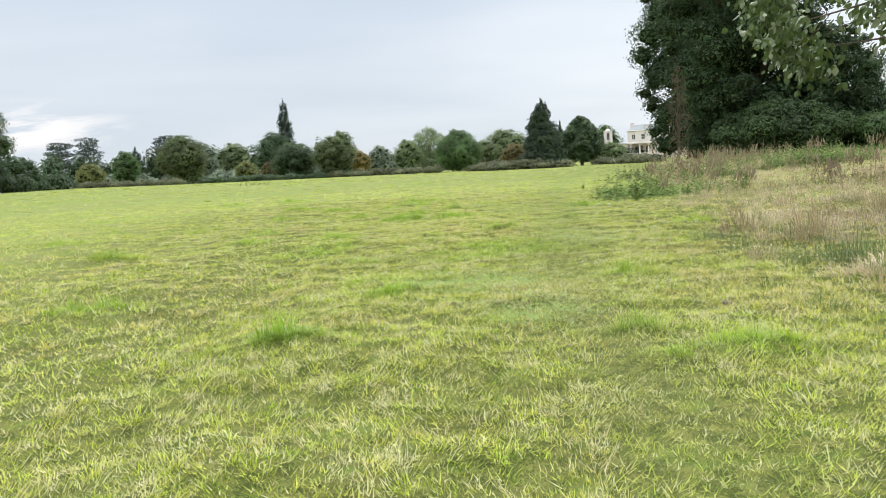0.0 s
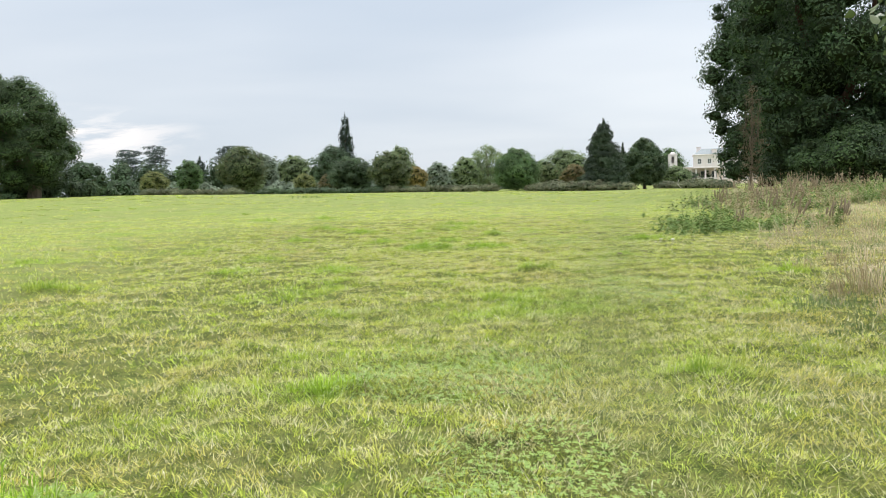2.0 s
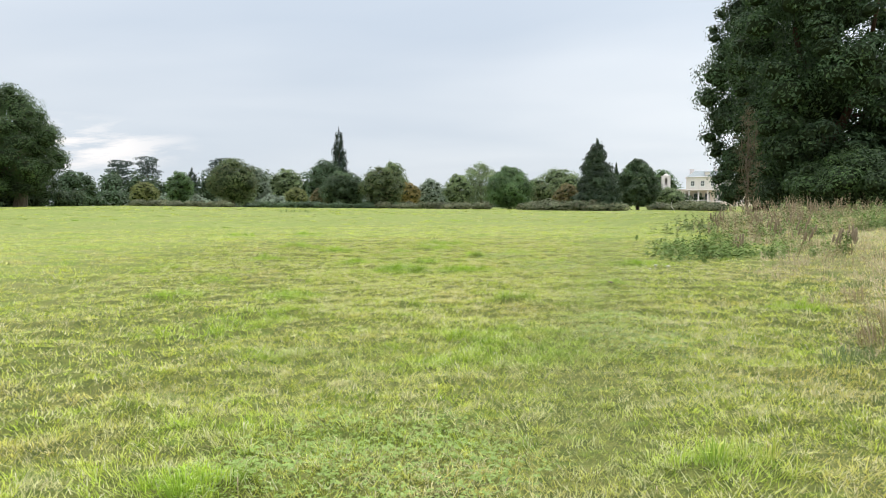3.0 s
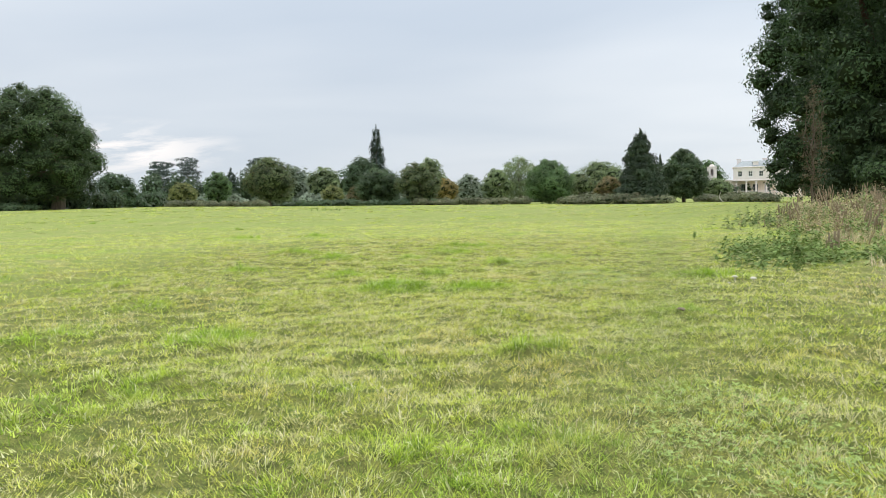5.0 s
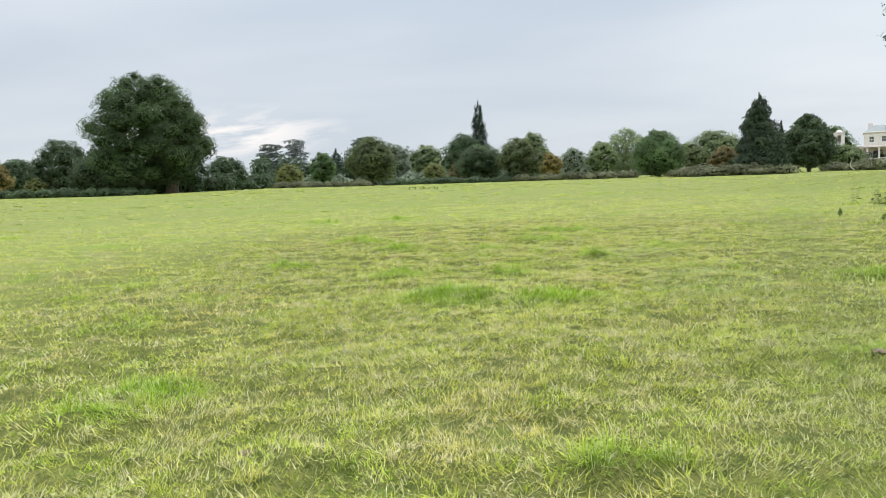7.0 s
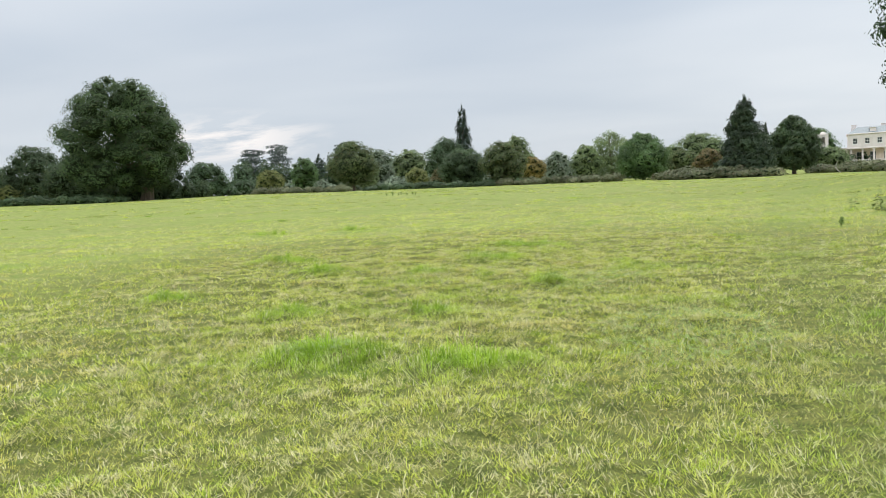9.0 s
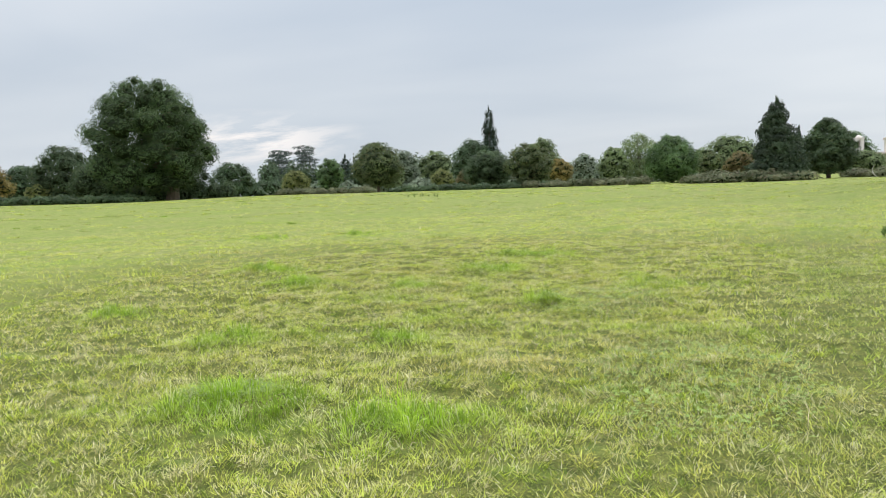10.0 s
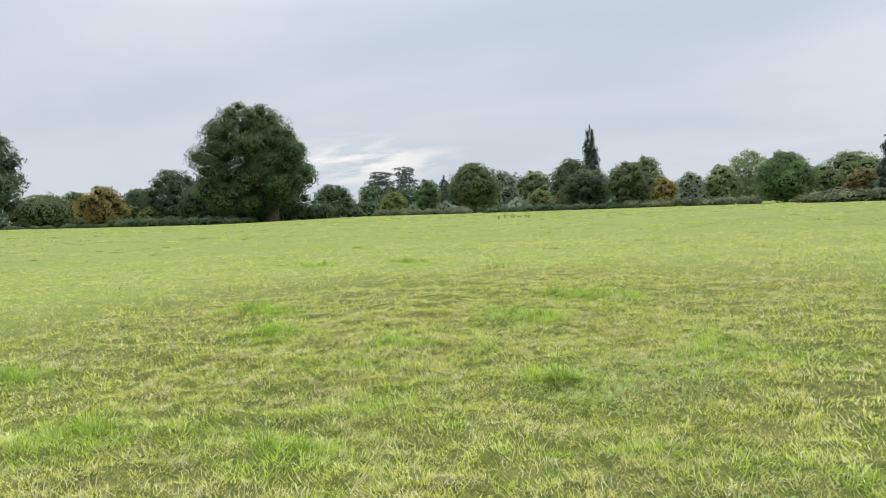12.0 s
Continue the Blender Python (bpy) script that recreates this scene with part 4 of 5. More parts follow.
def window_part(parent, x0, x1, z0, z1, y):
    f = boxpart("window", [(x0, x0 + 0.10, y, y + 0.15, z0, z1), (x1 - 0.10, x1, y, y + 0.15, z0, z1), (x0 + 0.10, x1 - 0.10, y, y + 0.15, z1 - 0.10, z1),
                           (x0 + 0.10, x1 - 0.10, y, y + 0.15, z0, z0 + 0.10), ((x0 + x1) / 2 - 0.04, (x0 + x1) / 2 + 0.04, y + 0.02, y + 0.12, z0 + 0.10, z1 - 0.10),
                           (x0 + 0.10, (x0 + x1) / 2 - 0.04, y + 0.02, y + 0.12, (z0 + z1) / 2 - 0.04, (z0 + z1) / 2 + 0.04), ((x0 + x1) / 2 + 0.04, x1 - 0.10, y + 0.02, y + 0.12, (z0 + z1) / 2 - 0.04, (z0 + z1) / 2 + 0.04)], WOODFRAME, parent, "white sash window")
    boxpart("pane", [(x0 + 0.10, x1 - 0.10, y + 0.08, y + 0.11, z0 + 0.10, z1 - 0.10)], GLASS, f)
    boxpart("sill", [(x0 - 0.12, x1 + 0.12, y - 0.22, y, z0 - 0.16, z0)], WOODFRAME, f)


def mansion():
    root = new("mansion")
    root.matrix_world = pose(68.8, 292.0, float(height(68.8, 292.0)), 0, 0, -13)
    ups = [(1.5 + 3.5 * k, 2.9 + 3.5 * k, 7.5, 9.4) for k in range(6)]
    boxpart("wall", pierced(0, 22, 6.4, 10.6, 0, 0.5, ups) + [(0, 0.5, 0.5, 14, 6.4, 10.6), (21.5, 22, 0.5, 14, 6.4, 10.6), (0.5, 21.5, 13.5, 14, 6.4, 10.6)], WALL, root, "cream stucco upper storey")
    for u in ups:
        window_part(root, *u, 0.18)
    lows = [(2.6 + 3.9 * k, 4.4 + 3.9 * k, 1.9, 4.9) for k in range(5)]
    boxpart("wall", pierced(0, 22, 0, 5.9, 2.4, 2.9, lows) + [(0, 0.5, 2.9, 14, 0, 5.9), (21.5, 22, 2.9, 14, 0, 5.9), (0.5, 21.5, 13.5, 14, 0, 5.9)], STONE, root, "shaded warm stone wall behind the columns")
    for u in lows:
        window_part(root, *u, 2.6)
    boxpart("cornice", [(-0.35, 22.35, -0.35, 14.3, 5.9, 6.4)], WALL, root, bevel=0.08)
    boxpart("cornice", [(-0.3, 22.3, -0.3, 14.3, 10.6, 11.0)], WALL, root, bevel=0.08)
    boxpart("terrace", [(-0.6, 22.6, -2.6, 2.4, -0.3, 1.3)], STONE, root, "stone terrace")
    for k in range(7):
        bm = bmesh.new()
        x = 1.0 + 3.3 * k
        bmesh.ops.create_cone(bm, cap_ends=True, segments=12, radius1=0.33, radius2=0.27, depth=4.1, matrix=Matrix.Translation((x, 0.3, 3.5)))
        box(bm, x - 0.42, x + 0.42, -0.12, 0.72, 1.30, 1.46)
        box(bm, x - 0.42, x + 0.42, -0.12, 0.72, 5.55, 5.9)
        part("column", bm, WALL, root)
    rail = boxpart("balustrade", [(-0.4, 22.4, -2.3, -2.1, 2.25, 2.4)], WALL, root)
    for k in range(44):
        boxpart("baluster", [(-0.25 + 0.51 * k, -0.10 + 0.51 * k, -2.28, -2.12, 1.3, 2.25)], WALL, rail)
    bm = bmesh.new()
    v = [bm.verts.new(c) for c in ((0.1, 0.1, 11.0), (21.9, 0.1, 11.0), (21.9, 13.9, 11.0), (0.1, 13.9, 11.0), (3.0, 5, 13.2), (19.0, 5, 13.2), (19.0, 9, 13.2), (3.0, 9, 13.2))]
    for q in ((0, 1, 5, 4), (1, 2, 6, 5), (2, 3, 7, 6), (3, 0, 4, 7), (4, 5, 6, 7), (3, 2, 1, 0)):
        bm.faces.new([v[i] for i in q])
    roof = part("roof", bm, LEAD, root, "grey-green hipped lead roof")
    for x in (6.5, 14.5):
        boxpart("dormer", [(x, x + 1.8, 1.0, 4.2, 11.2, 12.6), (x - 0.15, x + 1.95, 0.85, 4.3, 12.6, 12.75)], WALL, roof, "white dormer")
    for x, y in ((1.2, 7), (10.0, 8), (20.0, 7)):
        boxpart("chimney", [(x, x + 1.5, y, y + 0.9, 12.0, 13.9), (x - 0.1, x + 1.6, y - 0.1, y + 1.0, 13.9, 14.1)], WALL, roof, "pale chimney stack")
    arches = [(-7.6 + 1.9 * k, -6.6 + 1.9 * k, 2.2, 4.6) for k in range(4)]
    boxpart("wing_wall", pierced(-8.5, 0, 0, 6.2, 1.5, 2.0, arches) + [(-8.5, -8.0, 2.0, 9, 0, 6.2), (-8.0, 0, 8.5, 9, 0, 6.2)], STONE, root, "low warm stone wing")
    for u in arches:
        window_part(root, *u, 1.7)
    boxpart("wing_roof", [(-8.7, 0, 1.2, 9.2, 6.2, 6.5)], WALL, root)
    slots = [(-7.75, -6.75, 8.1, 10.6)]
    boxpart("tower", pierced(-8.9, -5.7, 6.5, 11.2, 1.4, 1.8, slots) + [(-8.9, -8.5, 1.8, 4.6, 6.5, 11.2), (-6.1, -5.7, 1.8, 4.6, 6.5, 11.2), (-8.5, -6.1, 4.2, 4.6, 6.5, 11.2), (-9.1, -5.5, 1.2, 4.8, 11.2, 11.5)], WALL, root, "small cream bell tower")
    bm = bmesh.new()
    bmesh.ops.create_uvsphere(bm, u_segments=14, v_segments=8, radius=1.0, matrix=Matrix.Translation((-7.3, 3.0, 11.5)) @ Matrix.Diagonal((1, 1, 0.95, 1)))
    part("tower_cap", bm, WALL, root)
    return tagged(root, "cream stucco mansion with columns and a hipped roof", "house")


mansion()

# ---------------- rough bank: dry grass, nettles, docks ----------------


def bank_tufts(rng, per, keep, blades, spread, tall):
    """Big arching tufts of rank grass on the bank."""
    cx, cy = sow(rng, 2.6, 21, 4.5, 46, per, keep)
    m = len(cx)
    h = tall * rng.uniform(0.5, 1.25, m) * (0.45 + 0.9 * vnoise(cx, cy, 1.4, 52)) * (0.45 + 0.55 * rough_bank(cx, cy))
    flow = 2 * np.pi * vnoise(cx, cy, 1.1, 54)
    i = np.repeat(np.arange(m), rng.poisson(blades * (1 + 0.8 * (1 - smooth(10, 24, cy)))))
    n = len(i)
    a, r = rng.uniform(0, 2 * np.pi, n), np.sqrt(rng.uniform(0, 1, n)) * spread
    d = np.arctan2(np.sin(a) + 0.8 * np.sin(flow[i]), np.cos(a) + 0.8 * np.cos(flow[i])) + rng.normal(0, 0.4, n)
    return cx[i] + r * np.cos(a), cy[i] + r * np.sin(a), d, h[i] * rng.uniform(0.5, 1.2, n)


def build_bank_grass():
    rng = np.random.default_rng(8)
    x, y, d, long = bank_tufts(rng, 6.5, lambda x, y: np.clip(rough_bank(x, y) * (0.3 + 0.7 * smooth(0.3, 0.6, vnoise(x, y, 0.9, 51))), 0, 1) * (1 - 0.6 * smooth(24, 34, y)), 28, 0.16, 0.34)
    n = len(x)
    ob = blade_mesh("dry_grass", x, y, long, rng.uniform(0.006, 0.013, n), rng.uniform(0.45, 0.985, n), STRAW, 1, rng, d)
    tagged(ob, "long bleached dry grass in arching tufts on the rough bank", "grass", kind="stuff")
    x, y, d, long = bank_tufts(rng, 1.1, lambda x, y: rough_bank(x, y) * smooth(0.5, 0.7, vnoise(x, y, 2.2, 55)), 30, 0.16, 0.55)
    n = len(x)
    ob = blade_mesh("reed_grass", x, y, long, rng.uniform(0.007, 0.015, n), rng.uniform(0.30, 0.90, n), RANK, 1, rng, d)
    tagged(ob, "tall brown rank grass standing over the dry tufts", "grass", kind="stuff")
    x, y, d, long = bank_tufts(rng, 4.0, lambda x, y: np.clip(rough_bank(x + 0.8, y), 0, 1) * smooth(0.40, 0.65, vnoise(x, y, 1.3, 53)), 26, 0.14, 0.26)
    n = len(x)
    ob = blade_mesh("long_grass", x, y, long, rng.uniform(0.005, 0.010, n), rng.uniform(0.3, 0.96, n), WEEDS, 1, rng, d)
    tagged(ob, "long green grass among the dry stems", "grass", kind="stuff")


build_bank_grass()


def weed_patch(name, label, spots, tall, leaf, material, seed, pairs=9):
    """Upright weeds: each a thin stem with pairs of leaves, joined into one bed."""
    rng = np.random.default_rng(seed)
    spots = np.asarray(spots)
    m = len(spots)
    h = tall * rng.uniform(0.45, 1.1, m) * (0.35 + 1.0 * vnoise(spots[:, 0], spots[:, 1], 1.1, 71))
    z = height(spots[:, 0], spots[:, 1])
    lean = rng.normal(0, 0.12, (m, 2)) * h[:, None]
    co, tri = [], []
    # stems as narrow three-sided spikes
    for k in range(3):
        a = 2.094 * k
        co.append(np.stack([spots[:, 0] + 0.006 * math.cos(a), spots[:, 1] + 0.006 * math.sin(a), z - 0.02], 1))
    co.append(np.stack([spots[:, 0] + lean[:, 0], spots[:, 1] + lean[:, 1], z + h], 1))
    i = np.arange(m)
    for a, b in ((0, 1), (1, 2), (2, 0)):
        tri.append(np.stack([i + a * m, i + b * m, i + 3 * m], 1))
    base = 4 * m
    stem = np.repeat(np.arange(m), pairs * 2)
    u = np.tile(np.repeat((np.arange(pairs) + 0.6) / pairs, 2), m) + rng.normal(0, 0.03, m * pairs * 2)
    turn = np.tile(np.arange(pairs * 2) * 1.5708 + np.repeat(np.arange(pairs), 2) * 1.57, m) + rng.normal(0, 0.5, len(u))
    c = np.stack([spots[stem, 0] + lean[stem, 0] * u, spots[stem, 1] + lean[stem, 1] * u, z[stem] + h[stem] * u], 1)
    out = np.stack([np.cos(turn), np.sin(turn), rng.uniform(-0.7, 0.35, len(u))], 1)
    side = np.stack([-np.sin(turn), np.cos(turn), rng.normal(0, 0.3, len(u))], 1)
    s = (leaf * rng.uniform(0.6, 1.3, len(u)) * (1.1 - 0.5 * u))[:, None]
    q = [c, c + out * s * 0.45 + side * s * 0.28, c + out * s + np.array([0, 0, -0.15]) * s, c + out * s * 0.45 - side * s * 0.28]
    co += q
    k = len(u)
    j = base + np.arange(k)
    tri += [np.stack([j, j + k, j + 2 * k], 1), np.stack([j, j + 2 * k, j + 3 * k], 1)]
    me = fill(bpy.data.meshes.new(name), np.concatenate(co), [np.concatenate(tri)])
    me.materials.append(material)
    return tagged(new(name, me), label, "weeds", kind="stuff")


def scatter(seed, n, cx, cy, rx, ry, spin=0.0):
    rng = np.random.default_rng(seed)
    a, r = rng.uniform(0, 6.283, n), np.sqrt(rng.uniform(0, 1, n)) * (0.75 + 0.35 * rng.uniform(0, 1, n))
    u, v = rx * r * np.cos(a), ry * r * np.sin(a)
    c, s = math.cos(spin), math.sin(spin)
    return np.stack([cx + c * u - s * v, cy + s * u + c * v], 1)


weed_patch("nettles", "low broken bed of green nettles at the field edge", np.concatenate([scatter(1, 190, 6.0, 24.6, 1.3, 2.6, -0.2), scatter(2, 70, 7.6, 24.0, 1.6, 2.2), scatter(3, 26, 4.7, 22.4, 0.6, 1.6)]), 0.46, 0.12, NETTLE, 91)
weed_patch("nettles", "bed of green nettles on the rough bank", np.concatenate([scatter(4, 330, 14.0, 29.5, 2.6, 2.0), scatter(5, 110, 9.5, 30.0, 2.2, 3.0), scatter(12, 120, 17.0, 34.0, 3.0, 4.0)]), 0.55, 0.13, NETTLE, 92)
weed_patch("dead_weeds", "tangle of brown dead weed stems on the bank", np.concatenate([scatter(6, 150, 10.8, 35.0, 3.0, 4.0), scatter(7, 240, 15.0, 41.0, 4.0, 4.0), scatter(8, 50, 9.0, 29.0, 1.4, 3.0), scatter(9, 60, 10.8, 20.5, 2.0, 2.0)]), 0.95, 0.08, DOCK, 93, 12)
weed_patch("nettles", "dusty green weeds among the dead stems", np.concatenate([scatter(10, 260, 11.5, 37.0, 4.5, 5.0), scatter(11, 140, 19.0, 38.0, 4.0, 5.0)]), 0.75, 0.13, WEEDS, 94)


def clover_bed():
    """Low round leaflets in threes, lying open to the sky."""
    rng = np.random.default_rng(95)
    beds = [(0.1, 8.4, 0.9, 1.0, 1800), (-1.35, 5.95, 0.3, 0.25, 320), (0.6, 6.4, 0.5, 0.8, 900), (-1.4, 19.65, 0.4, 0.25, 500), (1.6, 20.5, 0.8, 1.4, 1400), (0.6, 24.0, 0.8, 1.2, 1000), (2.0, 12.2, 0.6, 1.4, 1000)]
    spots = np.concatenate([scatter(120 + k, b[4], *b[:4]) for k, b in enumerate(beds)])
    m = len(spots)
    z = height(spots[:, 0], spots[:, 1]) + rng.uniform(0.025, 0.065, m)
    co, quads = [], []
    turn0 = rng.uniform(0, 6.28, m)
    for k in range(3):
        a = turn0 + 2.094 * k
        o, p = np.stack([np.cos(a), np.sin(a), rng.uniform(-0.3, 0.3, m)], 1), np.stack([-np.sin(a), np.cos(a), rng.uniform(-0.2, 0.2, m)], 1)
        c = np.stack([spots[:, 0], spots[:, 1], z], 1)
        s = (0.015 * rng.uniform(0.7, 1.4, m))[:, None]
        co += [c, c + o * s * 0.6 + p * s * 0.45, c + o * s, c + o * s * 0.6 - p * s * 0.45]
        quads.append(np.arange(m)[:, None] + m * (4 * k + np.arange(4))[None, :])
    me = fill(bpy.data.meshes.new("clover"), np.concatenate(co), quads)
    me.materials.append(CLOVER)
    return tagged(new("clover", me), "low patches of clover in the pasture", "clover", kind="stuff")


clover_bed()


def dock(seed, h):
    """A dead dock: a ribbed brown stem with side stems and clustered seed."""
    rng = np.random.default_rng(seed)
    root = new("dock_plant")
    bm = bmesh.new()
    top = (rng.normal(0, 0.06), rng.normal(0, 0.06), h)
    tube(bm, crooked((0, 0, -0.03), top, rng, 5, 0.02), [0.011, 0.010, 0.009, 0.007, 0.005, 0.002], 5)
    tips = [Vector(top)]
    for k in range(10):
        z = h * rng.uniform(0.45, 0.9)
        a = rng.uniform(0, 6.28)
        d = h * rng.uniform(0.12, 0.24)
        tip = Vector((math.cos(a) * d * 1.0, math.sin(a) * d * 1.0, z + 0.8 * d))
        tube(bm, crooked((top[0] * z / h, top[1] * z / h, z), tip, rng, 3, 0.04), [0.006, 0.005, 0.004, 0.002], 4)
        tips.append(tip)
    part("stem", bm, DOCK, root, "dry brown stem")
    for t in tips:
        bm = bmesh.new()
        bmesh.ops.create_icosphere(bm, subdivisions=2, radius=1.0)
        for v in bm.verts:
            k = 1 + 0.45 * noise.noise(v.co * 3.1 + Vector((t.x * 40, seed, t.z * 9)))
            v.co = Vector((t.x + v.co.x * 0.019 * k, t.y + v.co.y * 0.019 * k, t.z - 0.05 + v.co.z * 0.10))
        part("seedhead", bm, SEED, root)
    return tagged(root, "dead brown dock plant with seed heads", "weed", "docks on the bank")


DOCKS = [dock(200 + k, 0.50 + 0.15 * k) for k in range(4)]
rng_d = np.random.default_rng(77)
spots = np.concatenate([scatter(31, 13, 10.2, 34.0, 2.4, 4.5), scatter(32, 15, 15.0, 41.0, 3.6, 4.0), scatter(33, 8, 11.2, 21.8, 1.3, 1.2), scatter(34, 6, 8.0, 24.0, 1.3, 2.6), scatter(35, 6, 17.0, 32.0, 2.0, 3.0)])
for k, (px, py) in enumerate(spots):
    at = pose(px, py, float(height(px, py)), rng_d.normal(0, 11), rng_d.normal(0, 11), rng_d.uniform(0, 360))
    if k < 4:
        DOCKS[k].matrix_world = at
    else:
        copy_thing(DOCKS[k % 4], at)


def thistle(x, y, h, seed):
    rng = np.random.default_rng(seed)
    root = new("thistle")
    root.location = (x, y, float(height(x, y)))
    bm = bmesh.new()
    tube(bm, crooked((0, 0, -0.02), (0.03, 0.02, h), rng, 4, 0.03), [0.012, 0.010, 0.009, 0.007, 0.003], 5)
    part("stem", bm, NETTLE, root)
    leaves("foliage", [(0, 0, h * 0.30, 0.26 * h, h * 0.3), (0.02, 0.01, h * 0.65, 0.2 * h, h * 0.3)], 130, 0.03 + 0.07 * h, rng, NETTLE, root, 0.2, 0.8)
    return tagged(root, "upright dark green thistle in the grass", "weed", "thistles")


for k, (px, py, ph) in enumerate([(5.05, 21.2, 0.5), (6.6, 21.6, 0.36), (5.5, 32.0, 0.22), (5.9, 29.8, 0.16), (8.3, 22.0, 0.6)]):
    thistle(px, py, ph, 300 + k)
for k in range(7):
    thistle(-25.5 + 0.55 * k, 93 + 0.4 * (k % 3), 0.35 + 0.1 * (k % 2), 330 + k)

# shrubs at the foot of the evergreens
tree("shrub", "bare brown twiggy shrub against the evergreens", 15.6, 52.0, 6.8, 2.0, TWIG, 401, low=0.3, count=1500, size=0.11, trunk=0.07, n=26, limbs=18, ragged=0.9)
tree("shrub", "green feathery bush at the foot of the evergreens", 23.0, 53.5, 4.0, 9.0, SPRAY, 402, low=0.1, count=16000, size=0.19, dense=0.7, n=70, swell=0.15, point=0.8)
tree("shrub", "green bush at the end of the evergreens", 31.0, 52.0, 2.8, 7.5, GREEN, 403, low=0.1, count=12000, size=0.2, dense=0.85, n=60, swell=0.15)
tree("shrub", "broad green bush at the end of the bank", 36.0, 62.0, 4.2, 10.0, GREEN, 404, low=0.1, count=6000, size=0.3)
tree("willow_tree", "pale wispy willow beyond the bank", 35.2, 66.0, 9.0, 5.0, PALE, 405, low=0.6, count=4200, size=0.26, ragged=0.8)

# ---------------- overhanging tree by the start of the walk ----------------


def ovate_leaves(name, lobes, count, size, rng, material, parent, label):
    """Large hanging leaves, rounded, pointed and folded along the midrib."""
    lobes = np.asarray(lobes, float)
    which = rng.integers(0, len(lobes), count)
    at = lobes[which, :3] + rng.normal(0, 0.5, (count, 3)) * np.stack([lobes[which, 3], lobes[which, 3], lobes[which, 4]], 1)
    rib = rng.normal(0, 0.45, (count, 3)) + np.array([-0.25, 0, -0.75])
    rib /= np.linalg.norm(rib, axis=1)[:, None]
    side = np.cross(rib, rng.normal(0, 1, (count, 3)))
    side /= np.linalg.norm(side, axis=1)[:, None]
    up = np.cross(side, rib)
    s = (size * rng.uniform(0.55, 1.25, count))[:, None]
    pts = [at]
    for u, w in ((0.18, 0.22), (0.45, 0.33), (0.75, 0.22)):
        pts += [at + rib * s * u + side * s * w + up * s * 0.10, at + rib * s * u - side * s * w + up * s * 0.10]
    pts += [at + rib * s - up * s * 0.06, at + rib * s * 0.45]
    co = np.stack(pts, 1).reshape(-1, 3)
    i = np.arange(count)[:, None] * 9
    me = fill(bpy.data.meshes.new(name), co, [i + np.array(f) for f in ((0, 1, 3, 8), (8, 3, 5, 7), (0, 8, 4, 2), (8, 7, 6, 4))], flat=False)
    set_points(me, "lobe_shade", np.repeat(rng.uniform(-0.2, 0.2, len(lobes))[which], 9))
    me.materials.append(material)
    ob = new(name, me)
    ob.parent = parent
    return tagged(ob, label)


def overhanging_tree():
    rng = np.random.default_rng(500)
    root = new("broadleaved_tree")
    root.location = (11.0, 9.5, float(height(11.0, 9.5)))
    bm = bmesh.new()
    tube(bm, crooked((0, 0, -0.1), (0.3, 0.2, 7.5), rng, 6, 0.02), [0.30, 0.22, 0.19, 0.17, 0.14, 0.10, 0.05], 10)
    part("trunk", bm, BARK, root)
    hang = []
    for k, (tx, ty, tz) in enumerate([(-6.6, 1.3, 3.25), (-6.0, 2.2, 3.0), (-6.3, 0.4, 3.6), (-5.0, 1.0, 3.35), (-5.3, 3.0, 2.75), (-4.8, 2.0, 4.2), (-3.8, 1.5, 3.3)]):
        bm = bmesh.new()
        pts = crooked((0.1, 0.1, 3.2 + 0.25 * k), (tx, ty, tz), rng, 5, 0.03)
        tube(bm, pts, [0.07, 0.055, 0.04, 0.028, 0.018, 0.006], 6)
        for m in range(5):
            a = pts[3].lerp(pts[5], rng.uniform(0, 1))
            tube(bm, crooked(a, a + Vector((rng.uniform(-0.5, 0.3), rng.uniform(-0.4, 0.4), rng.uniform(-0.45, 0.1))), rng, 3, 0.05), [0.010, 0.008, 0.006, 0.002], 4)
        part("branch", bm, BARK, root)
        hang += [(p.x, p.y, p.z - 0.12, 0.42, 0.30) for p in pts[3:]] + [(tx, ty, tz - 0.3, 0.35, 0.30)]
    ovate_leaves("foliage", hang, 4200, 0.12, rng, BROAD, root, "large rounded green leaves with pale undersides")
    leaves("crown", [(a + 0.5, b, c + 1.6, d, e) for a, b, c, d, e in round_lobes(rng, 8.5, 9.0, 3.4, 26)], 5000, 0.24, rng, BROAD, root, 0.3, 0.5)
    return tagged(root, "broadleaved tree with large pale leaves overhanging the grass", "tree")


overhanging_tree()

# ---------------- small things in the grass ----------------


def mushroom(x, y, r, seed):
    rng = np.random.default_rng(seed)
    root = new("mushroom")
    root.location = (x, y, float(height(x, y)))
    bm = bmesh.new()
    bmesh.ops.create_cone(bm, cap_ends=True, segments=10, radius1=r * 0.30, radius2=r * 0.24, depth=r * 1.6, matrix=Matrix.Translation((0, 0, r * 0.7)))
    part("stem", bm, MUSHROOM, root)
    bm = bmesh.new()
    bmesh.ops.create_uvsphere(bm, u_segments=14, v_segments=8, radius=r, matrix=Matrix.Translation((0, 0, r * 1.5)) @ pose(0, 0, 0, rng.normal(0, 14), rng.normal(0, 14), 0) @ Matrix.Diagonal((1, 1, 0.55, 1)))
    for v in bm.verts:
        if v.co.z < r * 1.4:
            v.co.z = r * 1.4 + (v.co.z - r * 1.4) * 0.15
    part("cap", bm, MUSHROOM, root)
    return tagged(root, "pale mushroom standing in the short grass", "mushroom", "mushrooms in the grass")


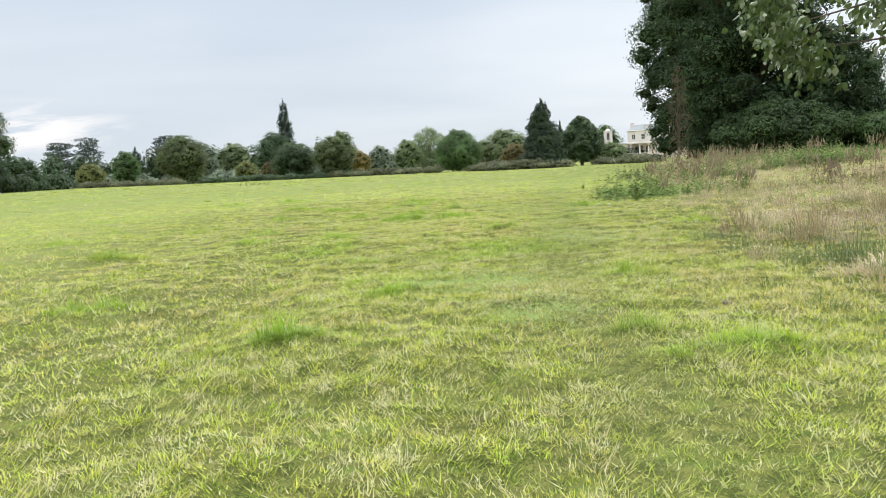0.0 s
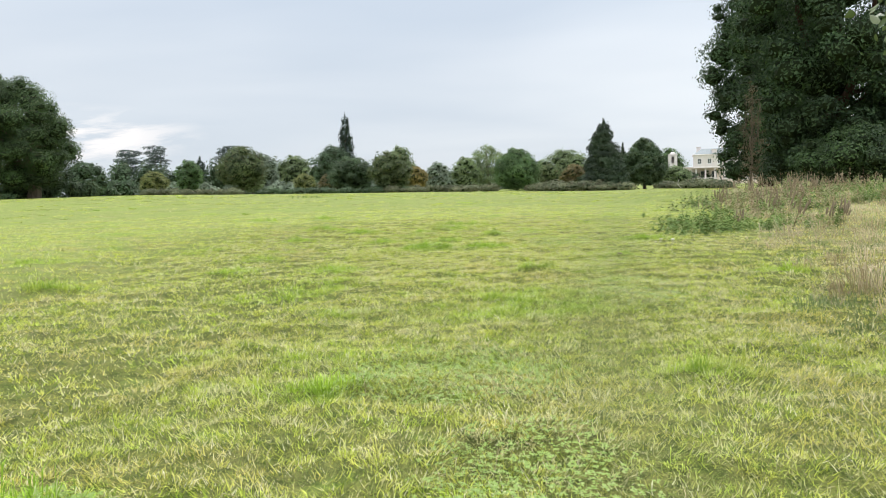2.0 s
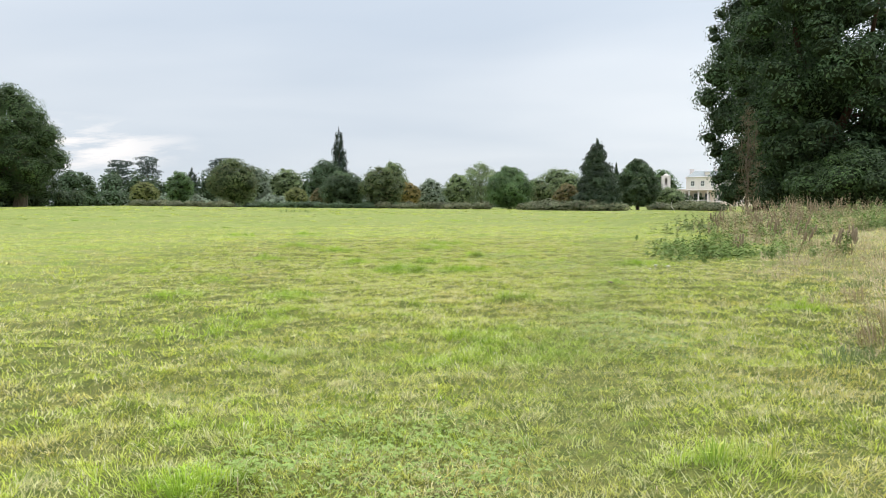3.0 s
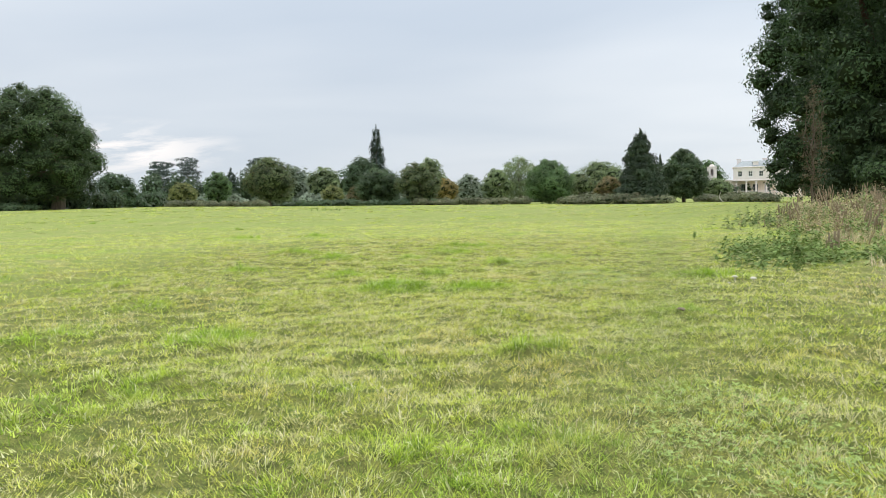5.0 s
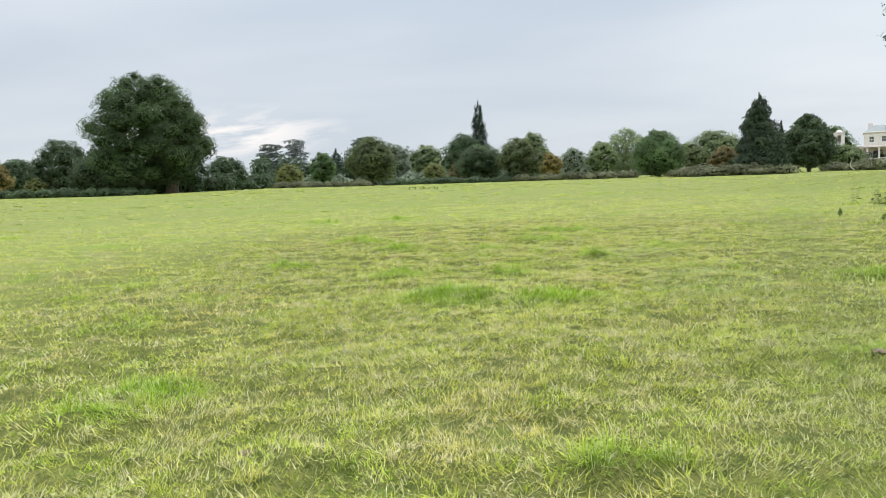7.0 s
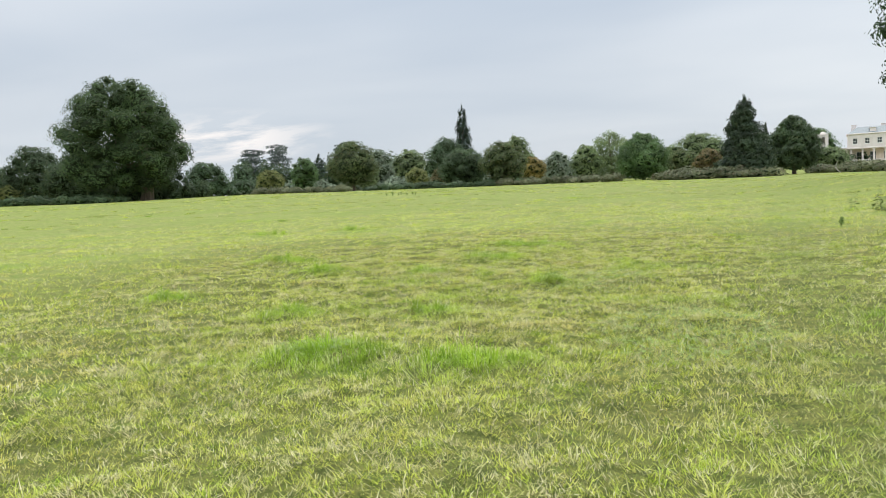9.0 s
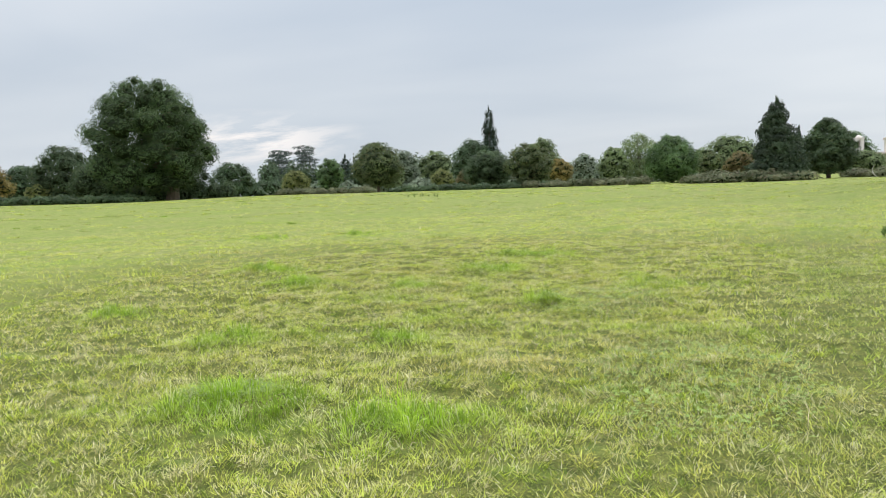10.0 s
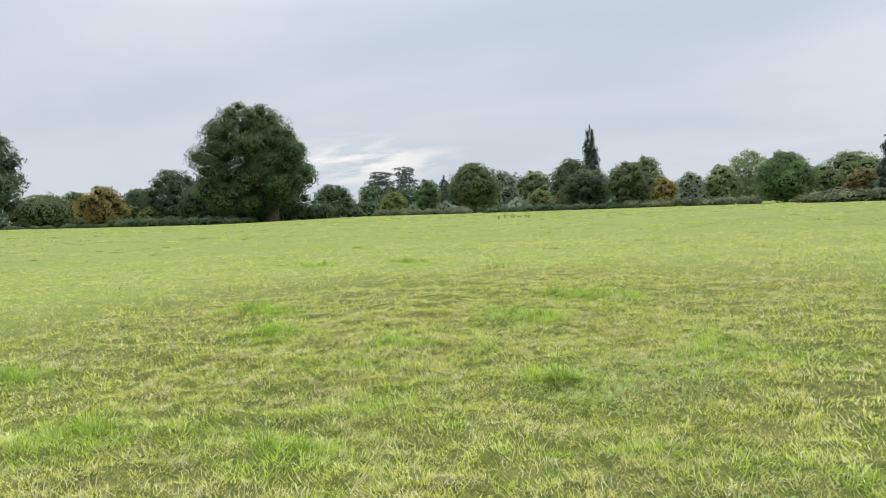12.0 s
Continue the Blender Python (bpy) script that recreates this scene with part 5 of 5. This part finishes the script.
for k, (px, py, pr) in enumerate([(3.78, 19.95, 0.042), (3.98, 19.7, 0.045), (3.55, 19.3, 0.025)]):
    mushroom(px, py, pr, 600 + k)


def clod(x, y, r, seed):
    rng = np.random.default_rng(seed)
    bm = bmesh.new()
    bmesh.ops.create_icosphere(bm, subdivisions=2, radius=r)
    for v in bm.verts:
        v.co *= 1 + 0.35 * (noise.noise(v.co * (2.2 / r) + Vector((seed, 0, 0))))
        v.co.z = v.co.z * 0.45
    me = bpy.data.meshes.new("clod")
    bm.to_mesh(me)
    bm.free()
    me.materials.append(EARTH)
    ob = new("clod", me)
    ob.location = (x, y, float(height(x, y)) + 0.15 * r)
    return tagged(ob, "dark clod of bare earth in the grass", "earth", "clods in the grass")


EARTH = plain("dry_earth", (0.11, 0.09, 0.06), (0.26, 0.21, 0.14), 0.95, 30.0)
for k, (px, py, pr) in enumerate([(-0.1, 6.25, 0.022), (2.15, 6.46, 0.045), (2.24, 6.58, 0.03), (3.0, 8.21, 0.035), (2.44, 16.7, 0.045), (1.98, 8.5, 0.03), (-0.97, 14.4, 0.03)]):
    clod(px, py, pr, k + 3)


def dead_branch():
    rng = np.random.default_rng(9)
    root = new("dead_branch")
    root.location = (30.2, 139.0, float(height(30.2, 139.0)))
    bm = bmesh.new()
    tube(bm, [Vector(p) for p in ((0.5, 0, -0.05), (0.1, 0, 0.35), (-0.2, 0, 0.8), (-0.15, 0, 1.3), (0.05, 0, 1.75))], [0.07, 0.07, 0.06, 0.05, 0.02], 6)
    part("stem", bm, DEADWOOD, root)
    return tagged(root, "bleached dead branch standing in the grass", "branch")


dead_branch()

# fallen straws lying on the grass
def build_straws():
    rng = np.random.default_rng(12)
    x, y = sow(rng, -6, 6, 2, 30, 14, lambda x, y: (off_line(x, y) < 5.0) * 1.0)
    n = len(x)
    ob = blade_mesh("straws", x, y, rng.uniform(0.10, 0.26, n), rng.uniform(0.002, 0.004, n), rng.uniform(0.75, 0.97, n), STRAW, 1, rng)
    tagged(ob, "bleached flowering stalks left standing in the pasture", "grass", kind="stuff")


build_straws()
